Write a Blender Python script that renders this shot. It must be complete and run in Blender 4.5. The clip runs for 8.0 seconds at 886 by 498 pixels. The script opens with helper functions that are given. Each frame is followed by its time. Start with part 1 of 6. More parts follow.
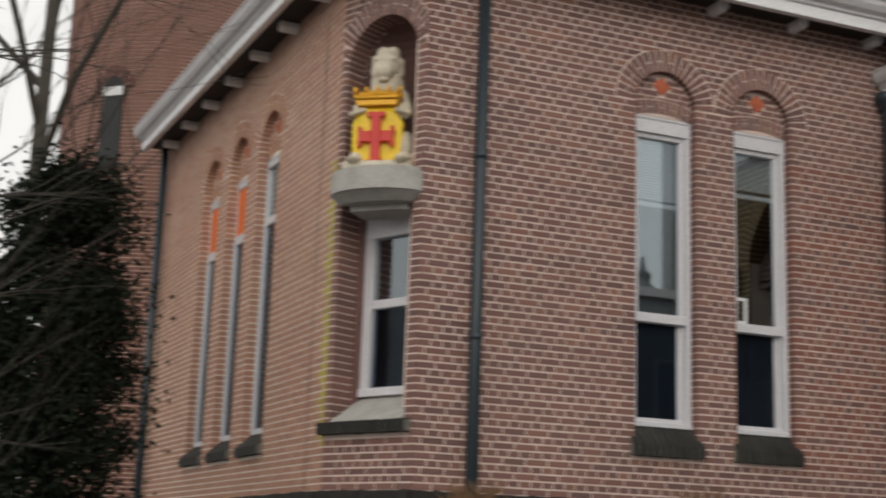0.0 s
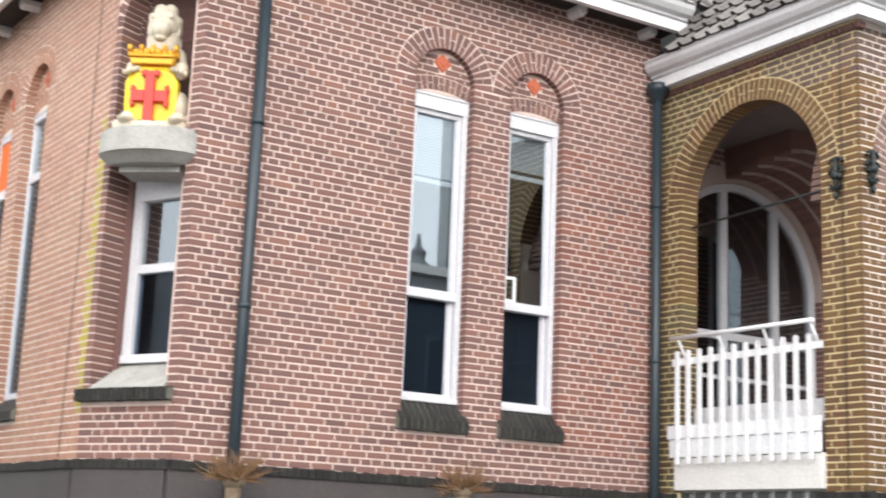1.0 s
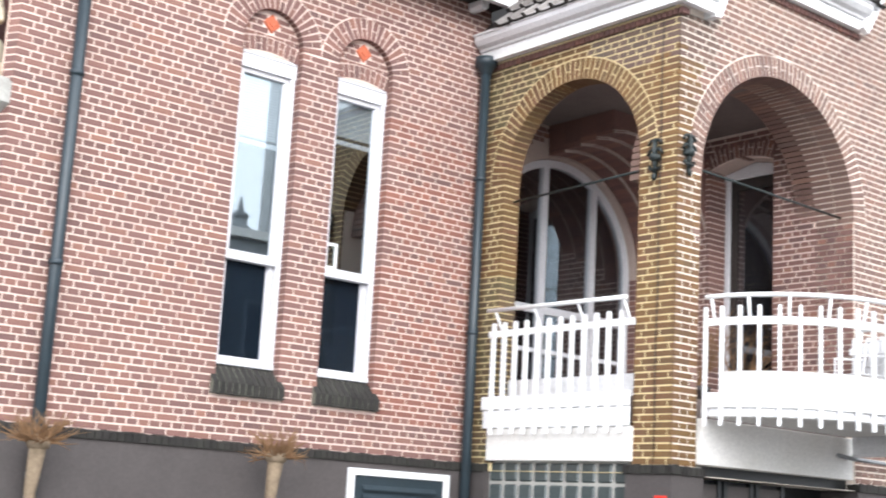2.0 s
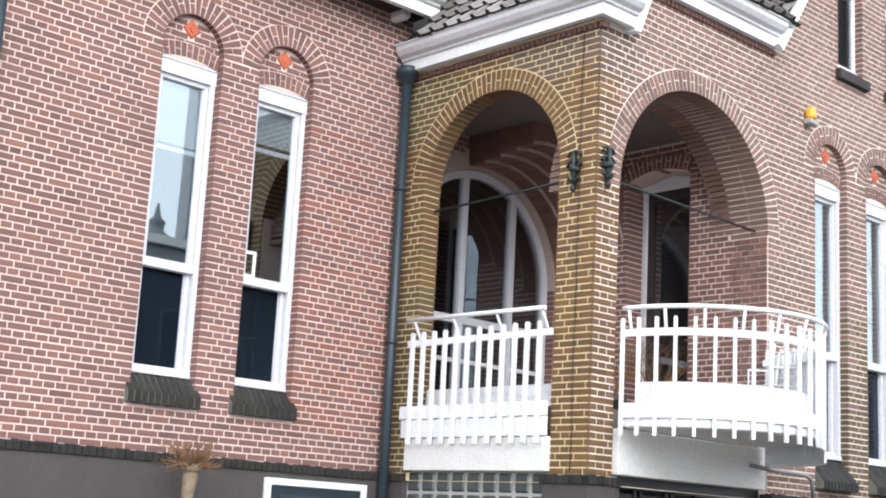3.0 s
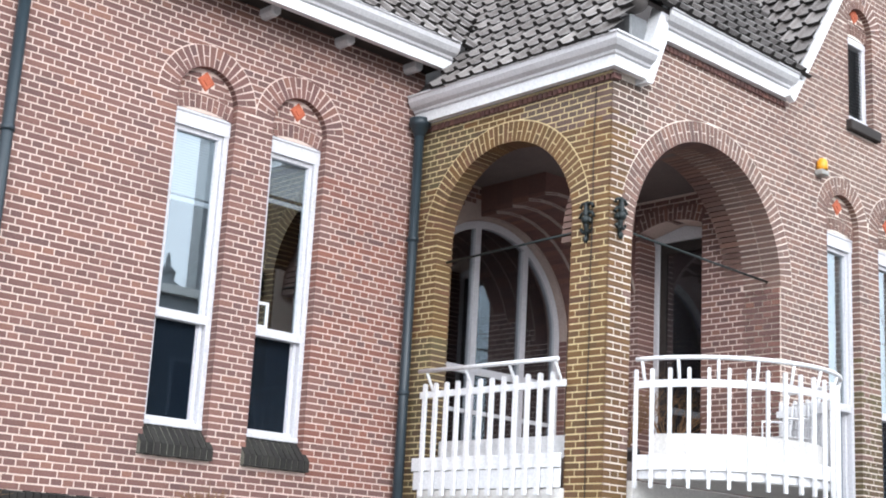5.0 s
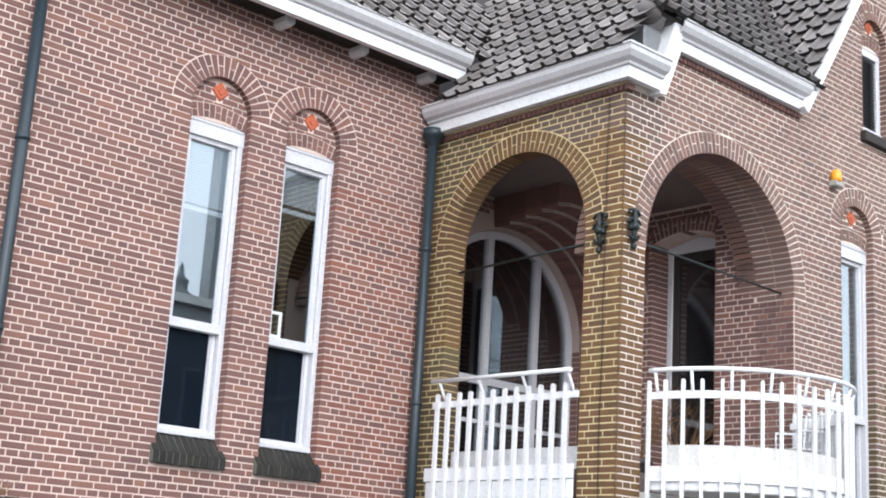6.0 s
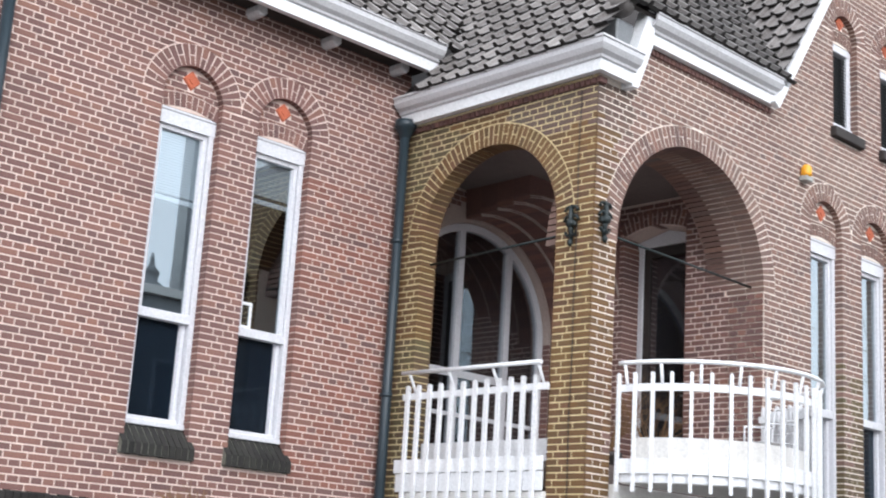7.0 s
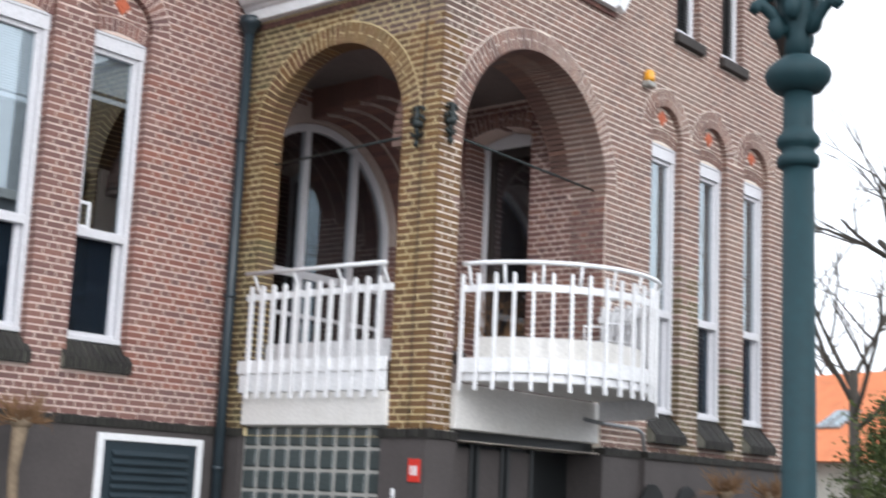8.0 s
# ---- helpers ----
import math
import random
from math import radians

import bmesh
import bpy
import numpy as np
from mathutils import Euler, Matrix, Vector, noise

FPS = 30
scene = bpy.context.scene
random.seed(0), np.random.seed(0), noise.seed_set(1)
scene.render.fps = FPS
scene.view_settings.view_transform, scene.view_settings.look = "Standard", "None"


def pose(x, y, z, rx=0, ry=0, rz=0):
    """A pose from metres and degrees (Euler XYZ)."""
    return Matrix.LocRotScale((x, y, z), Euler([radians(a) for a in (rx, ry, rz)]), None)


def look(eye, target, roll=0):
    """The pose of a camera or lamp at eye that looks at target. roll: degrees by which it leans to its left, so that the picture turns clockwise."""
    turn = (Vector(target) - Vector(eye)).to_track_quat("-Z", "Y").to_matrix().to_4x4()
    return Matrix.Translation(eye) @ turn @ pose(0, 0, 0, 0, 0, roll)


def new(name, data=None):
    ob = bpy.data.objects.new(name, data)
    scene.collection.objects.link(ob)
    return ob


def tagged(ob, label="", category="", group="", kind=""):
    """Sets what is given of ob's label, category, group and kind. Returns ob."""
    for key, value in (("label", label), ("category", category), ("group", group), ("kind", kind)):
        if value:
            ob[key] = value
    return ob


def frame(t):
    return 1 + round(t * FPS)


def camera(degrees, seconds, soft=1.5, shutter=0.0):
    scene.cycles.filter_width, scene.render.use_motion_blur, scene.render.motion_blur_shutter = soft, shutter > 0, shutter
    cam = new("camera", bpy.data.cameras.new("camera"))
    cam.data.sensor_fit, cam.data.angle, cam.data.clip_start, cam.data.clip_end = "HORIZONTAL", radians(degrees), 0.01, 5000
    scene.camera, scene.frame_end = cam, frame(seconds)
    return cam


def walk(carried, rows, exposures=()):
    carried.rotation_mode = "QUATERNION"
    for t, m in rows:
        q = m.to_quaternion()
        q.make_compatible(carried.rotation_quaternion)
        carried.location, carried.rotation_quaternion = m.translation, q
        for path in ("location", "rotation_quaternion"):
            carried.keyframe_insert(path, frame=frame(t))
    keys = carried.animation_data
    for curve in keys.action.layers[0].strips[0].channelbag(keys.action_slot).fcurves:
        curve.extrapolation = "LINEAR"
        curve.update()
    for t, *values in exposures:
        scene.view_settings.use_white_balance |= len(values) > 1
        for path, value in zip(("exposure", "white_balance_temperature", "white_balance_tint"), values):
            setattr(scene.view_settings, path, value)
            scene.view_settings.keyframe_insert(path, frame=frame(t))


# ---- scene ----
cam = camera(35.9, 8.0, soft=1.9, shutter=0.5)

PATH = [
    (0, (-9.277, -10.561, 1.473), (-8.531, -8.76, 1.916), 2.0),
    (0.5, (-9.229, -10.526, 1.468), (-8.306, -8.807, 1.908), 1.3),
    (1, (-9.195, -10.498, 1.466), (-8.158, -8.84, 1.885), 2.4),
    (1.5, (-9.172, -10.475, 1.465), (-8.029, -8.883, 1.861), 2.7),
    (2, (-9.16, -10.459, 1.467), (-7.908, -8.948, 1.853), 3.2),
    (3.5, (-9.165, -10.434, 1.478), (-7.821, -9.012, 1.892), 2.9),
    (4, (-9.005, -10.297, 1.513), (-7.679, -8.865, 1.952), 3.2),
    (4.5, (-9.185, -10.431, 1.485), (-7.861, -9.004, 1.947), 3.1),
    (6, (-9.204, -10.432, 1.485), (-7.905, -8.991, 1.973), 3.5),
    (6.5, (-9.2, -10.431, 1.48), (-7.891, -9.0, 1.97), 3.7),
    (7, (-9.187, -10.428, 1.472), (-7.857, -9.014, 1.953), 3.6),
    (7.5, (-9.165, -10.422, 1.46), (-7.765, -9.059, 1.885), 3.4),
    (8, (-9.131, -10.413, 1.443), (-7.625, -9.147, 1.8), 2.6),
]
EXPOSURES = [(0.0, -0.3, 6950, 10), (0.5, 0.5, 6750, 10), (1.0, 1.1, 6500, 10), (1.5, 1.42, 6400, 10), (2.0, 1.55, 6250, 10), (3.5, 1.13, 6100, 10), (4.5, 1.18, 6050, 10), (6.5, 0.98, 6050, 10), (7.5, 0.87, 6100, 10), (8.0, 0.75, 6150, 10)]
walk(cam, [(t, look(eye, target, roll)) for t, eye, target, roll in PATH], EXPOSURES)

# ---- light: an overcast winter sky ----
world = bpy.data.worlds.new("overcast_sky")
scene.world = world
world.use_nodes = True
wn, wl = world.node_tree.nodes, world.node_tree.links
sky = wn.new("ShaderNodeTexSky")
sky.sky_type, sky.sun_disc = "NISHITA", False
sky.sun_elevation, sky.sun_rotation = radians(27), radians(205)
sky.air_density, sky.dust_density = 1.0, 6.0
grey = wn.new("ShaderNodeHueSaturation")
grey.inputs["Saturation"].default_value = 0.16
wl.new(sky.outputs[0], grey.inputs["Color"])
cloud = wn.new("ShaderNodeMix")
cloud.data_type = "RGBA"
cloud.inputs[0].default_value = 0.75
cloud.inputs[7].default_value = (9.0, 9.2, 9.5, 1)
wl.new(grey.outputs[0], cloud.inputs[6])
wl.new(cloud.outputs[2], wn["Background"].inputs["Color"])
wn["Background"].inputs["Strength"].default_value = 0.15
sun_data = bpy.data.lights.new("sun", "SUN")
sun_data.energy, sun_data.angle, sun_data.color = 0.3, radians(30), (1.0, 0.97, 0.93)
sun = new("sun", sun_data)
sun.matrix_world = look((0, 0, 30), Vector((0, 0, 30)) - Vector((math.sin(radians(205)) * math.cos(radians(27)), math.cos(radians(205)) * math.cos(radians(27)), math.sin(radians(27)))))


# ---- materials ----
def mat(name, rough=0.7, metal=0.0):
    m = bpy.data.materials.new(name)
    m.use_nodes = True
    n, l = m.node_tree.nodes, m.node_tree.links
    b = n["Principled BSDF"]
    b.inputs["Roughness"].default_value, b.inputs["Metallic"].default_value = rough, metal
    return m, n, l, b


def ramp(n, stops):
    r = n.new("ShaderNodeValToRGB")
    while len(r.color_ramp.elements) < len(stops):
        r.color_ramp.elements.new(0.5)
    for e, (p, c) in zip(r.color_ramp.elements, stops):
        e.position, e.color = p, (*c, 1)
    return r


def noise_tex(n, l, scale, detail=4.0, rough=0.6, stretch=None):
    g = n.new("ShaderNodeNewGeometry")
    t = n.new("ShaderNodeTexNoise")
    t.inputs["Scale"].default_value, t.inputs["Detail"].default_value, t.inputs["Roughness"].default_value = scale, detail, rough
    if stretch:
        mp = n.new("ShaderNodeMapping")
        mp.inputs["Scale"].default_value = stretch
        l.new(g.outputs["Position"], mp.inputs["Vector"])
        l.new(mp.outputs[0], t.inputs["Vector"])
    else:
        l.new(g.outputs["Position"], t.inputs["Vector"])
    return t


def mix(n, l, a, b, fac, mode="MIX"):
    m = n.new("ShaderNodeMix")
    m.data_type, m.blend_type = "RGBA", mode
    for sock, v in ((m.inputs[0], fac), (m.inputs[6], a), (m.inputs[7], b)):
        if isinstance(v, (int, float)):
            sock.default_value = v
        elif isinstance(v, tuple):
            sock.default_value = (*v, 1)
        else:
            l.new(v, sock)
    return m.outputs[2]


def bump(n, l, b, height, strength, distance=0.01):
    k = n.new("ShaderNodeBump")
    k.inputs["Strength"].default_value, k.inputs["Distance"].default_value = strength, distance
    l.new(height, k.inputs["Height"])
    l.new(k.outputs[0], b.inputs["Normal"])


def plain(name, colour, rough=0.6, metal=0.0, dirt=(0.3, 0.28, 0.24), amount=0.35, scale=3.0, fine=40.0, relief=0.15):
    """A painted or cast surface with blotches of dirt and fine grain."""
    m, n, l, b = mat(name, rough, metal)
    big, small = noise_tex(n, l, scale, 5), noise_tex(n, l, fine, 3)
    r = ramp(n, [(0.42, (0, 0, 0)), (0.75, (1, 1, 1))])
    l.new(big.outputs[0], r.inputs[0])
    k = n.new("ShaderNodeMath")
    k.operation = "MULTIPLY"
    k.inputs[1].default_value = amount
    l.new(r.outputs[0], k.inputs[0])
    c = mix(n, l, colour, tuple(x * y for x, y in zip(colour, dirt)), k.outputs[0])
    g = ramp(n, [(0.3, (0.86, 0.86, 0.86)), (0.7, (1.08, 1.08, 1.08))])
    l.new(small.outputs[0], g.inputs[0])
    l.new(mix(n, l, c, g.outputs[0], 1.0, "MULTIPLY"), b.inputs["Base Color"])
    bump(n, l, b, small.outputs[0], relief, 0.003)
    return m


def brick_mat(name, tones, stain, stain_amount, single, stain_scale=0.9):
    """Fired brick: each piece has its own tone; weather stains lie over many pieces."""
    m, n, l, b = mat(name, 0.85)
    if single:
        src = n.new("ShaderNodeObjectInfo").outputs["Random"]
    else:
        src = n.new("ShaderNodeNewGeometry").outputs["Random Per Island"]
    r = ramp(n, [(i / (len(tones) - 1), c) for i, c in enumerate(tones)])
    l.new(src, r.inputs[0])
    grain, cloud = noise_tex(n, l, 55, 6, 0.7), noise_tex(n, l, stain_scale, 6, 0.62)
    g = ramp(n, [(0.25, (0.68, 0.68, 0.68)), (0.75, (1.22, 1.2, 1.18))])
    l.new(grain.outputs[0], g.inputs[0])
    c = mix(n, l, r.outputs[0], g.outputs[0], 1.0, "MULTIPLY")
    f = ramp(n, [(0.40, (0, 0, 0)), (0.66, (stain_amount,) * 3)])
    l.new(cloud.outputs[0], f.inputs[0])
    l.new(mix(n, l, c, stain, f.outputs[0]), b.inputs["Base Color"])
    bump(n, l, b, grain.outputs[0], 0.35, 0.004)
    return m


RED = [(0.135, 0.073, 0.064), (0.205, 0.104, 0.088), (0.165, 0.088, 0.080), (0.245, 0.122, 0.098), (0.14, 0.079, 0.074), (0.275, 0.135, 0.10)]
OCHRE = [(0.112, 0.061, 0.031), (0.162, 0.082, 0.034), (0.13, 0.066, 0.033), (0.19, 0.098, 0.038), (0.104, 0.057, 0.031), (0.176, 0.084, 0.046)]
PALE = [(0.145, 0.085, 0.072), (0.21, 0.120, 0.098), (0.17, 0.100, 0.084), (0.245, 0.136, 0.106), (0.145, 0.093, 0.082)]
ORANGE = [(0.38, 0.195, 0.14), (0.46, 0.24, 0.165), (0.36, 0.185, 0.135), (0.50, 0.27, 0.185)]
brick_red = {s: brick_mat("red_brick", RED, (0.24, 0.135, 0.115), 0.35, s) for s in (0, 1)}
RUST = [(0.17, 0.072, 0.056), (0.25, 0.105, 0.078), (0.205, 0.088, 0.068), (0.29, 0.12, 0.085)]
brick_rust = {s: brick_mat("rust_red_brick", RUST, (0.22, 0.11, 0.09), 0.3, s) for s in (0, 1)}
brick_ochre = {s: brick_mat("algae_stained_brick", OCHRE, (0.16, 0.105, 0.032), 0.5, s, 1.3) for s in (0, 1)}
brick_pale = {s: brick_mat("pale_brown_brick", PALE, (0.28, 0.195, 0.15), 0.35, s) for s in (0, 1)}
# Darker brown bricks along the wall tops below the gutters.
TOP_BROWN = [(0.105, 0.068, 0.056), (0.15, 0.095, 0.076), (0.125, 0.076, 0.064), (0.175, 0.105, 0.08)]
brick_top_brown = {s: brick_mat("darker_brown_brick", TOP_BROWN, (0.10, 0.085, 0.062), 0.6, s, 2.2) for s in (0, 1)}
brick_orange = {s: brick_mat("orange_brown_brick", ORANGE, (0.44, 0.28, 0.18), 0.4, s) for s in (0, 1)}
brick_lichen = {s: brick_mat("yellow_lichened_brick", [(0.40, 0.31, 0.07), (0.46, 0.37, 0.10), (0.34, 0.24, 0.08)], (0.48, 0.40, 0.06), 0.6, s, 6.0) for s in (0, 1)}
brick_algae = {s: brick_mat("green_algae_brick", [(0.11, 0.070, 0.042), (0.145, 0.090, 0.05), (0.10, 0.068, 0.042)], (0.115, 0.115, 0.042), 0.45, s, 5.0) for s in (0, 1)}
brick_moss = {s: brick_mat("mossy_dark_brick", [(0.010, 0.009, 0.008), (0.024, 0.021, 0.019), (0.016, 0.014, 0.013)], (0.034, 0.035, 0.027), 0.5, s, 9.0) for s in (0, 1)}
mortar_moss = plain("grey_mossy_mortar", (0.17, 0.165, 0.14), 0.95, amount=0.6, dirt=(0.5, 0.55, 0.4), scale=8, relief=0.4)
mortar_pink = plain("pink_lime_mortar", (0.78, 0.625, 0.55), 0.95, amount=0.35, dirt=(0.6, 0.55, 0.5), scale=1.5, relief=0.4)
# Darker copy of mortar_pink: the loggia's shade is painted into its joints.
mortar_shaded = plain("shade_darkened_lime_mortar", (0.50, 0.40, 0.35), 0.95, amount=0.4, dirt=(0.6, 0.55, 0.5), scale=1.5, relief=0.4)
mortar_yellow = plain("yellowed_lime_mortar", (0.78, 0.64, 0.37), 0.95, amount=0.4, dirt=(0.6, 0.55, 0.4), scale=1.5, relief=0.4)
mortar_cream = plain("cream_lime_mortar", (0.90, 0.80, 0.70), 0.95, amount=0.35, dirt=(0.6, 0.55, 0.5), scale=1.5, relief=0.4)
white_paint = plain("white_gloss_paint", (0.82, 0.82, 0.83), 0.35, amount=0.12, dirt=(0.6, 0.6, 0.55), scale=5, relief=0.03)
window_white = plain("weathered_white_window_paint", (0.66, 0.655, 0.68), 0.4, amount=0.08, dirt=(0.7, 0.68, 0.64), scale=4, relief=0.04)
white_plaster = plain("white_render", (0.76, 0.74, 0.71), 0.8, amount=0.25, dirt=(0.62, 0.58, 0.5), scale=2.5, relief=0.05)
gutter_zinc = plain("grey_white_zinc", (0.66, 0.65, 0.66), 0.45, amount=0.3, dirt=(0.65, 0.63, 0.6), scale=2.0, relief=0.05)
plinth_grey = plain("dark_grey_plinth_paint", (0.072, 0.062, 0.060), 0.75, amount=0.45, dirt=(0.6, 0.6, 0.6), scale=2.2, relief=0.35)
slate_pipe = plain("dark_slate_blue_paint", (0.024, 0.038, 0.048), 0.4, amount=0.3, scale=4, relief=0.08)
iron = plain("black_green_iron", (0.018, 0.026, 0.026), 0.45, metal=0.3, amount=0.3, relief=0.1)
post_green = plain("dark_teal_gloss_paint", (0.003, 0.030, 0.038), 0.7, amount=0.35, dirt=(0.6, 0.7, 0.75), scale=6, fine=25, relief=0.12)
stone = plain("cream_sandstone", (0.66, 0.60, 0.48), 0.85, amount=0.55, dirt=(0.5, 0.47, 0.4), scale=9, relief=0.5)
stone_grey = plain("grey_sandstone", (0.42, 0.41, 0.38), 0.85, amount=0.5, dirt=(0.55, 0.53, 0.5), scale=6, relief=0.4)
yellow_paint = plain("yellow_enamel_paint", (0.86, 0.60, 0.02), 0.4, amount=0.2, dirt=(0.8, 0.7, 0.6), scale=7, relief=0.08)
red_paint = plain("red_enamel_paint", (0.62, 0.035, 0.022), 0.4, amount=0.2, dirt=(0.75, 0.7, 0.7), scale=7, relief=0.08)
gold_paint = plain("gold_paint", (0.78, 0.42, 0.03), 0.4, metal=0.25, amount=0.4, dirt=(0.6, 0.4, 0.4), scale=14, relief=0.25)
terracotta = plain("orange_terracotta", (0.52, 0.13, 0.06), 0.7, amount=0.45, dirt=(0.6, 0.5, 0.5), scale=12, relief=0.4)
lead = plain("weathered_lead", (0.26, 0.27, 0.28), 0.5, metal=0.3, amount=0.4, scale=4, relief=0.12)
black_paint = plain("black_paint", (0.012, 0.014, 0.015), 0.4, amount=0.2, relief=0.05)
# The dimness of the unlit rooms is put into this wall colour.
dark_room = plain("unlit_dark_room_wall", (0.10, 0.092, 0.095), 0.9, amount=0.3, relief=0.05)
soffit_dark = plain("dark_stained_boards", (0.035, 0.027, 0.024), 0.8, amount=0.4, relief=0.1)
ceiling_grey = plain("brown_grey_plaster", (0.17, 0.135, 0.125), 0.9, amount=0.3, relief=0.1)
blind_grey = plain("pale_grey_blind", (0.46, 0.46, 0.47), 0.6, amount=0.1, relief=0.02)
blind_orange = plain("orange_blind_fabric", (0.75, 0.16, 0.03), 0.8, amount=0.15, relief=0.02)
amber = plain("amber_plastic", (0.85, 0.38, 0.02), 0.3, amount=0.1, relief=0.0)
bark = plain("grey_brown_bark", (0.058, 0.05, 0.04), 0.9, amount=0.5, scale=6, relief=0.8)
pollard_bark = plain("pale_scaly_bark", (0.22, 0.165, 0.11), 0.9, amount=0.7, dirt=(0.4, 0.38, 0.35), scale=14, relief=0.8)
twig_brown = plain("dry_brown_twigs", (0.24, 0.135, 0.065), 0.9, amount=0.4, scale=20, relief=0.4)
orange_tile = plain("orange_clay_tiles", (0.62, 0.19, 0.07), 0.8, amount=0.35, scale=1.5, relief=0.3)
paving = plain("grey_concrete_paving", (0.12, 0.115, 0.11), 0.9, amount=0.4, scale=1.2, relief=0.3)
render_cream = plain("cream_render", (0.6, 0.57, 0.5), 0.9, amount=0.3, relief=0.1)


def tile_mat(name, single, dark=0.95):
    m, n, l, b = mat(name, 0.75)
    src = n.new("ShaderNodeObjectInfo").outputs["Random"] if single else n.new("ShaderNodeNewGeometry").outputs["Random Per Island"]
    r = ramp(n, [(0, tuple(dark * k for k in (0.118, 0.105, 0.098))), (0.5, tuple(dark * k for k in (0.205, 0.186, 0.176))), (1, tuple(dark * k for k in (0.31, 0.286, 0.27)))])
    l.new(src, r.inputs[0])
    spots, big = noise_tex(n, l, 28, 5, 0.7), noise_tex(n, l, 1.6, 4)
    f = ramp(n, [(0.52, (0, 0, 0)), (0.70, (0.45, 0.45, 0.45))])
    l.new(spots.outputs[0], f.inputs[0])
    c = mix(n, l, r.outputs[0], tuple(dark * k for k in (0.44, 0.42, 0.395)), f.outputs[0])
    f2 = ramp(n, [(0.45, (0, 0, 0)), (0.75, (0.6, 0.6, 0.6))])
    l.new(big.outputs[0], f2.inputs[0])
    l.new(mix(n, l, c, (0.13, 0.11, 0.10), f2.outputs[0]), b.inputs["Base Color"])
    bump(n, l, b, spots.outputs[0], 0.4, 0.004)
    return m


# Near-black lips paint in the shadow gap under each row of tiles.
tile_lip_shadow = plain("shadow_black_on_tile_lips", (0.030, 0.027, 0.025), 0.9, amount=0.5, scale=9, relief=0.4)
tile_grey = {s: tile_mat("lichened_grey_roof_tile", s) for s in (0, 1)}
# Same tile colours at 0.52: the front slope's shade is put into them.
tile_dark = {s: tile_mat("darkened_roof_tile", s, 0.52) for s in (0, 1)}


def leaf_mat(name, a, c):
    m, n, l, b = mat(name, 0.7)
    b.inputs["Specular IOR Level"].default_value = 0.12
    r = ramp(n, [(0, a), (1, c)])
    l.new(n.new("ShaderNodeNewGeometry").outputs["Random Per Island"], r.inputs[0])
    l.new(r.outputs[0], b.inputs["Base Color"])
    return m


leaf_dark = leaf_mat("dark_evergreen_leaf", (0.006, 0.009, 0.005), (0.016, 0.021, 0.012))
leaf_mid = leaf_mat("green_conifer_leaf", (0.035, 0.055, 0.02), (0.11, 0.13, 0.05))


def glass_mat(name, base, tint):
    """Window glass: a clear pane that mirrors more at a slant."""
    m, n, l, b = mat(name)
    n.remove(b)
    gl, tr, mx, fr = n.new("ShaderNodeBsdfGlossy"), n.new("ShaderNodeBsdfTransparent"), n.new("ShaderNodeMixShader"), n.new("ShaderNodeLayerWeight")
    gl.inputs["Roughness"].default_value = 0.012
    gl.inputs["Color"].default_value = (0.86, 0.95, 1.0, 1)
    tr.inputs["Color"].default_value = (*tint, 1)
    fr.inputs["Blend"].default_value = 0.5
    pw, sc = n.new("ShaderNodeMath"), n.new("ShaderNodeMath")
    pw.operation, sc.operation = "POWER", "MULTIPLY_ADD"
    pw.inputs[1].default_value, sc.inputs[1].default_value, sc.inputs[2].default_value = 4.0, 0.7, base
    l.new(fr.outputs["Facing"], pw.inputs[0])
    l.new(pw.outputs[0], sc.inputs[0])
    wav = noise_tex(n, l, 1.2, 1)
    k = n.new("ShaderNodeBump")
    k.inputs["Strength"].default_value, k.inputs["Distance"].default_value = 0.02, 0.01
    l.new(wav.outputs[0], k.inputs["Height"])
    l.new(k.outputs[0], gl.inputs["Normal"])
    l.new(sc.outputs[0], mx.inputs[0])
    l.new(tr.outputs[0], mx.inputs[1])
    l.new(gl.outputs[0], mx.inputs[2])
    l.new(mx.outputs[0], n["Material Output"].inputs["Surface"])
    return m


glass = glass_mat("coated_window_glass", 0.19, (0.82, 0.86, 0.88))
glass_dark = glass_mat("tinted_window_glass", 0.012, (0.55, 0.62, 0.7))
# For the added boards that make the lower panes evenly dark.
pane_backing = plain("dark_blue_black_board", (0.034, 0.038, 0.040), 0.6, amount=0.3, scale=1.5, relief=0.02)
glass_plain = glass_mat("clear_window_glass", 0.15, (0.75, 0.76, 0.78))
block_glass, _n, _l, _b = mat("ribbed_glass_block", 0.12)
_b.inputs["Base Color"].default_value = (0.055, 0.07, 0.07, 1)
_b.inputs["Specular IOR Level"].default_value = 0.8
_w = noise_tex(_n, _l, 30, 2)
bump(_n, _l, _b, _w.outputs[0], 0.6, 0.01)


# ---- building helpers ----
def part(name, bm, material, parent, label=""):
    me = bpy.data.meshes.new(name)
    bmesh.ops.recalc_face_normals(bm, faces=bm.faces)
    bm.to_mesh(me)
    bm.free()
    me.materials.append(material)
    ob = new(name, me)
    ob.parent = parent
    if label:
        tagged(ob, label)
    return ob


def thing(name, bm, material, label, category, m=None, group="", kind=""):
    ob = part(name, bm, material, None)
    if m is not None:
        ob.matrix_world = m
    return tagged(ob, label, category, group, kind)


def empty(name, m, label, category, group="", kind=""):
    ob = new(name)
    ob.matrix_world = m
    return tagged(ob, label, category, group, kind)


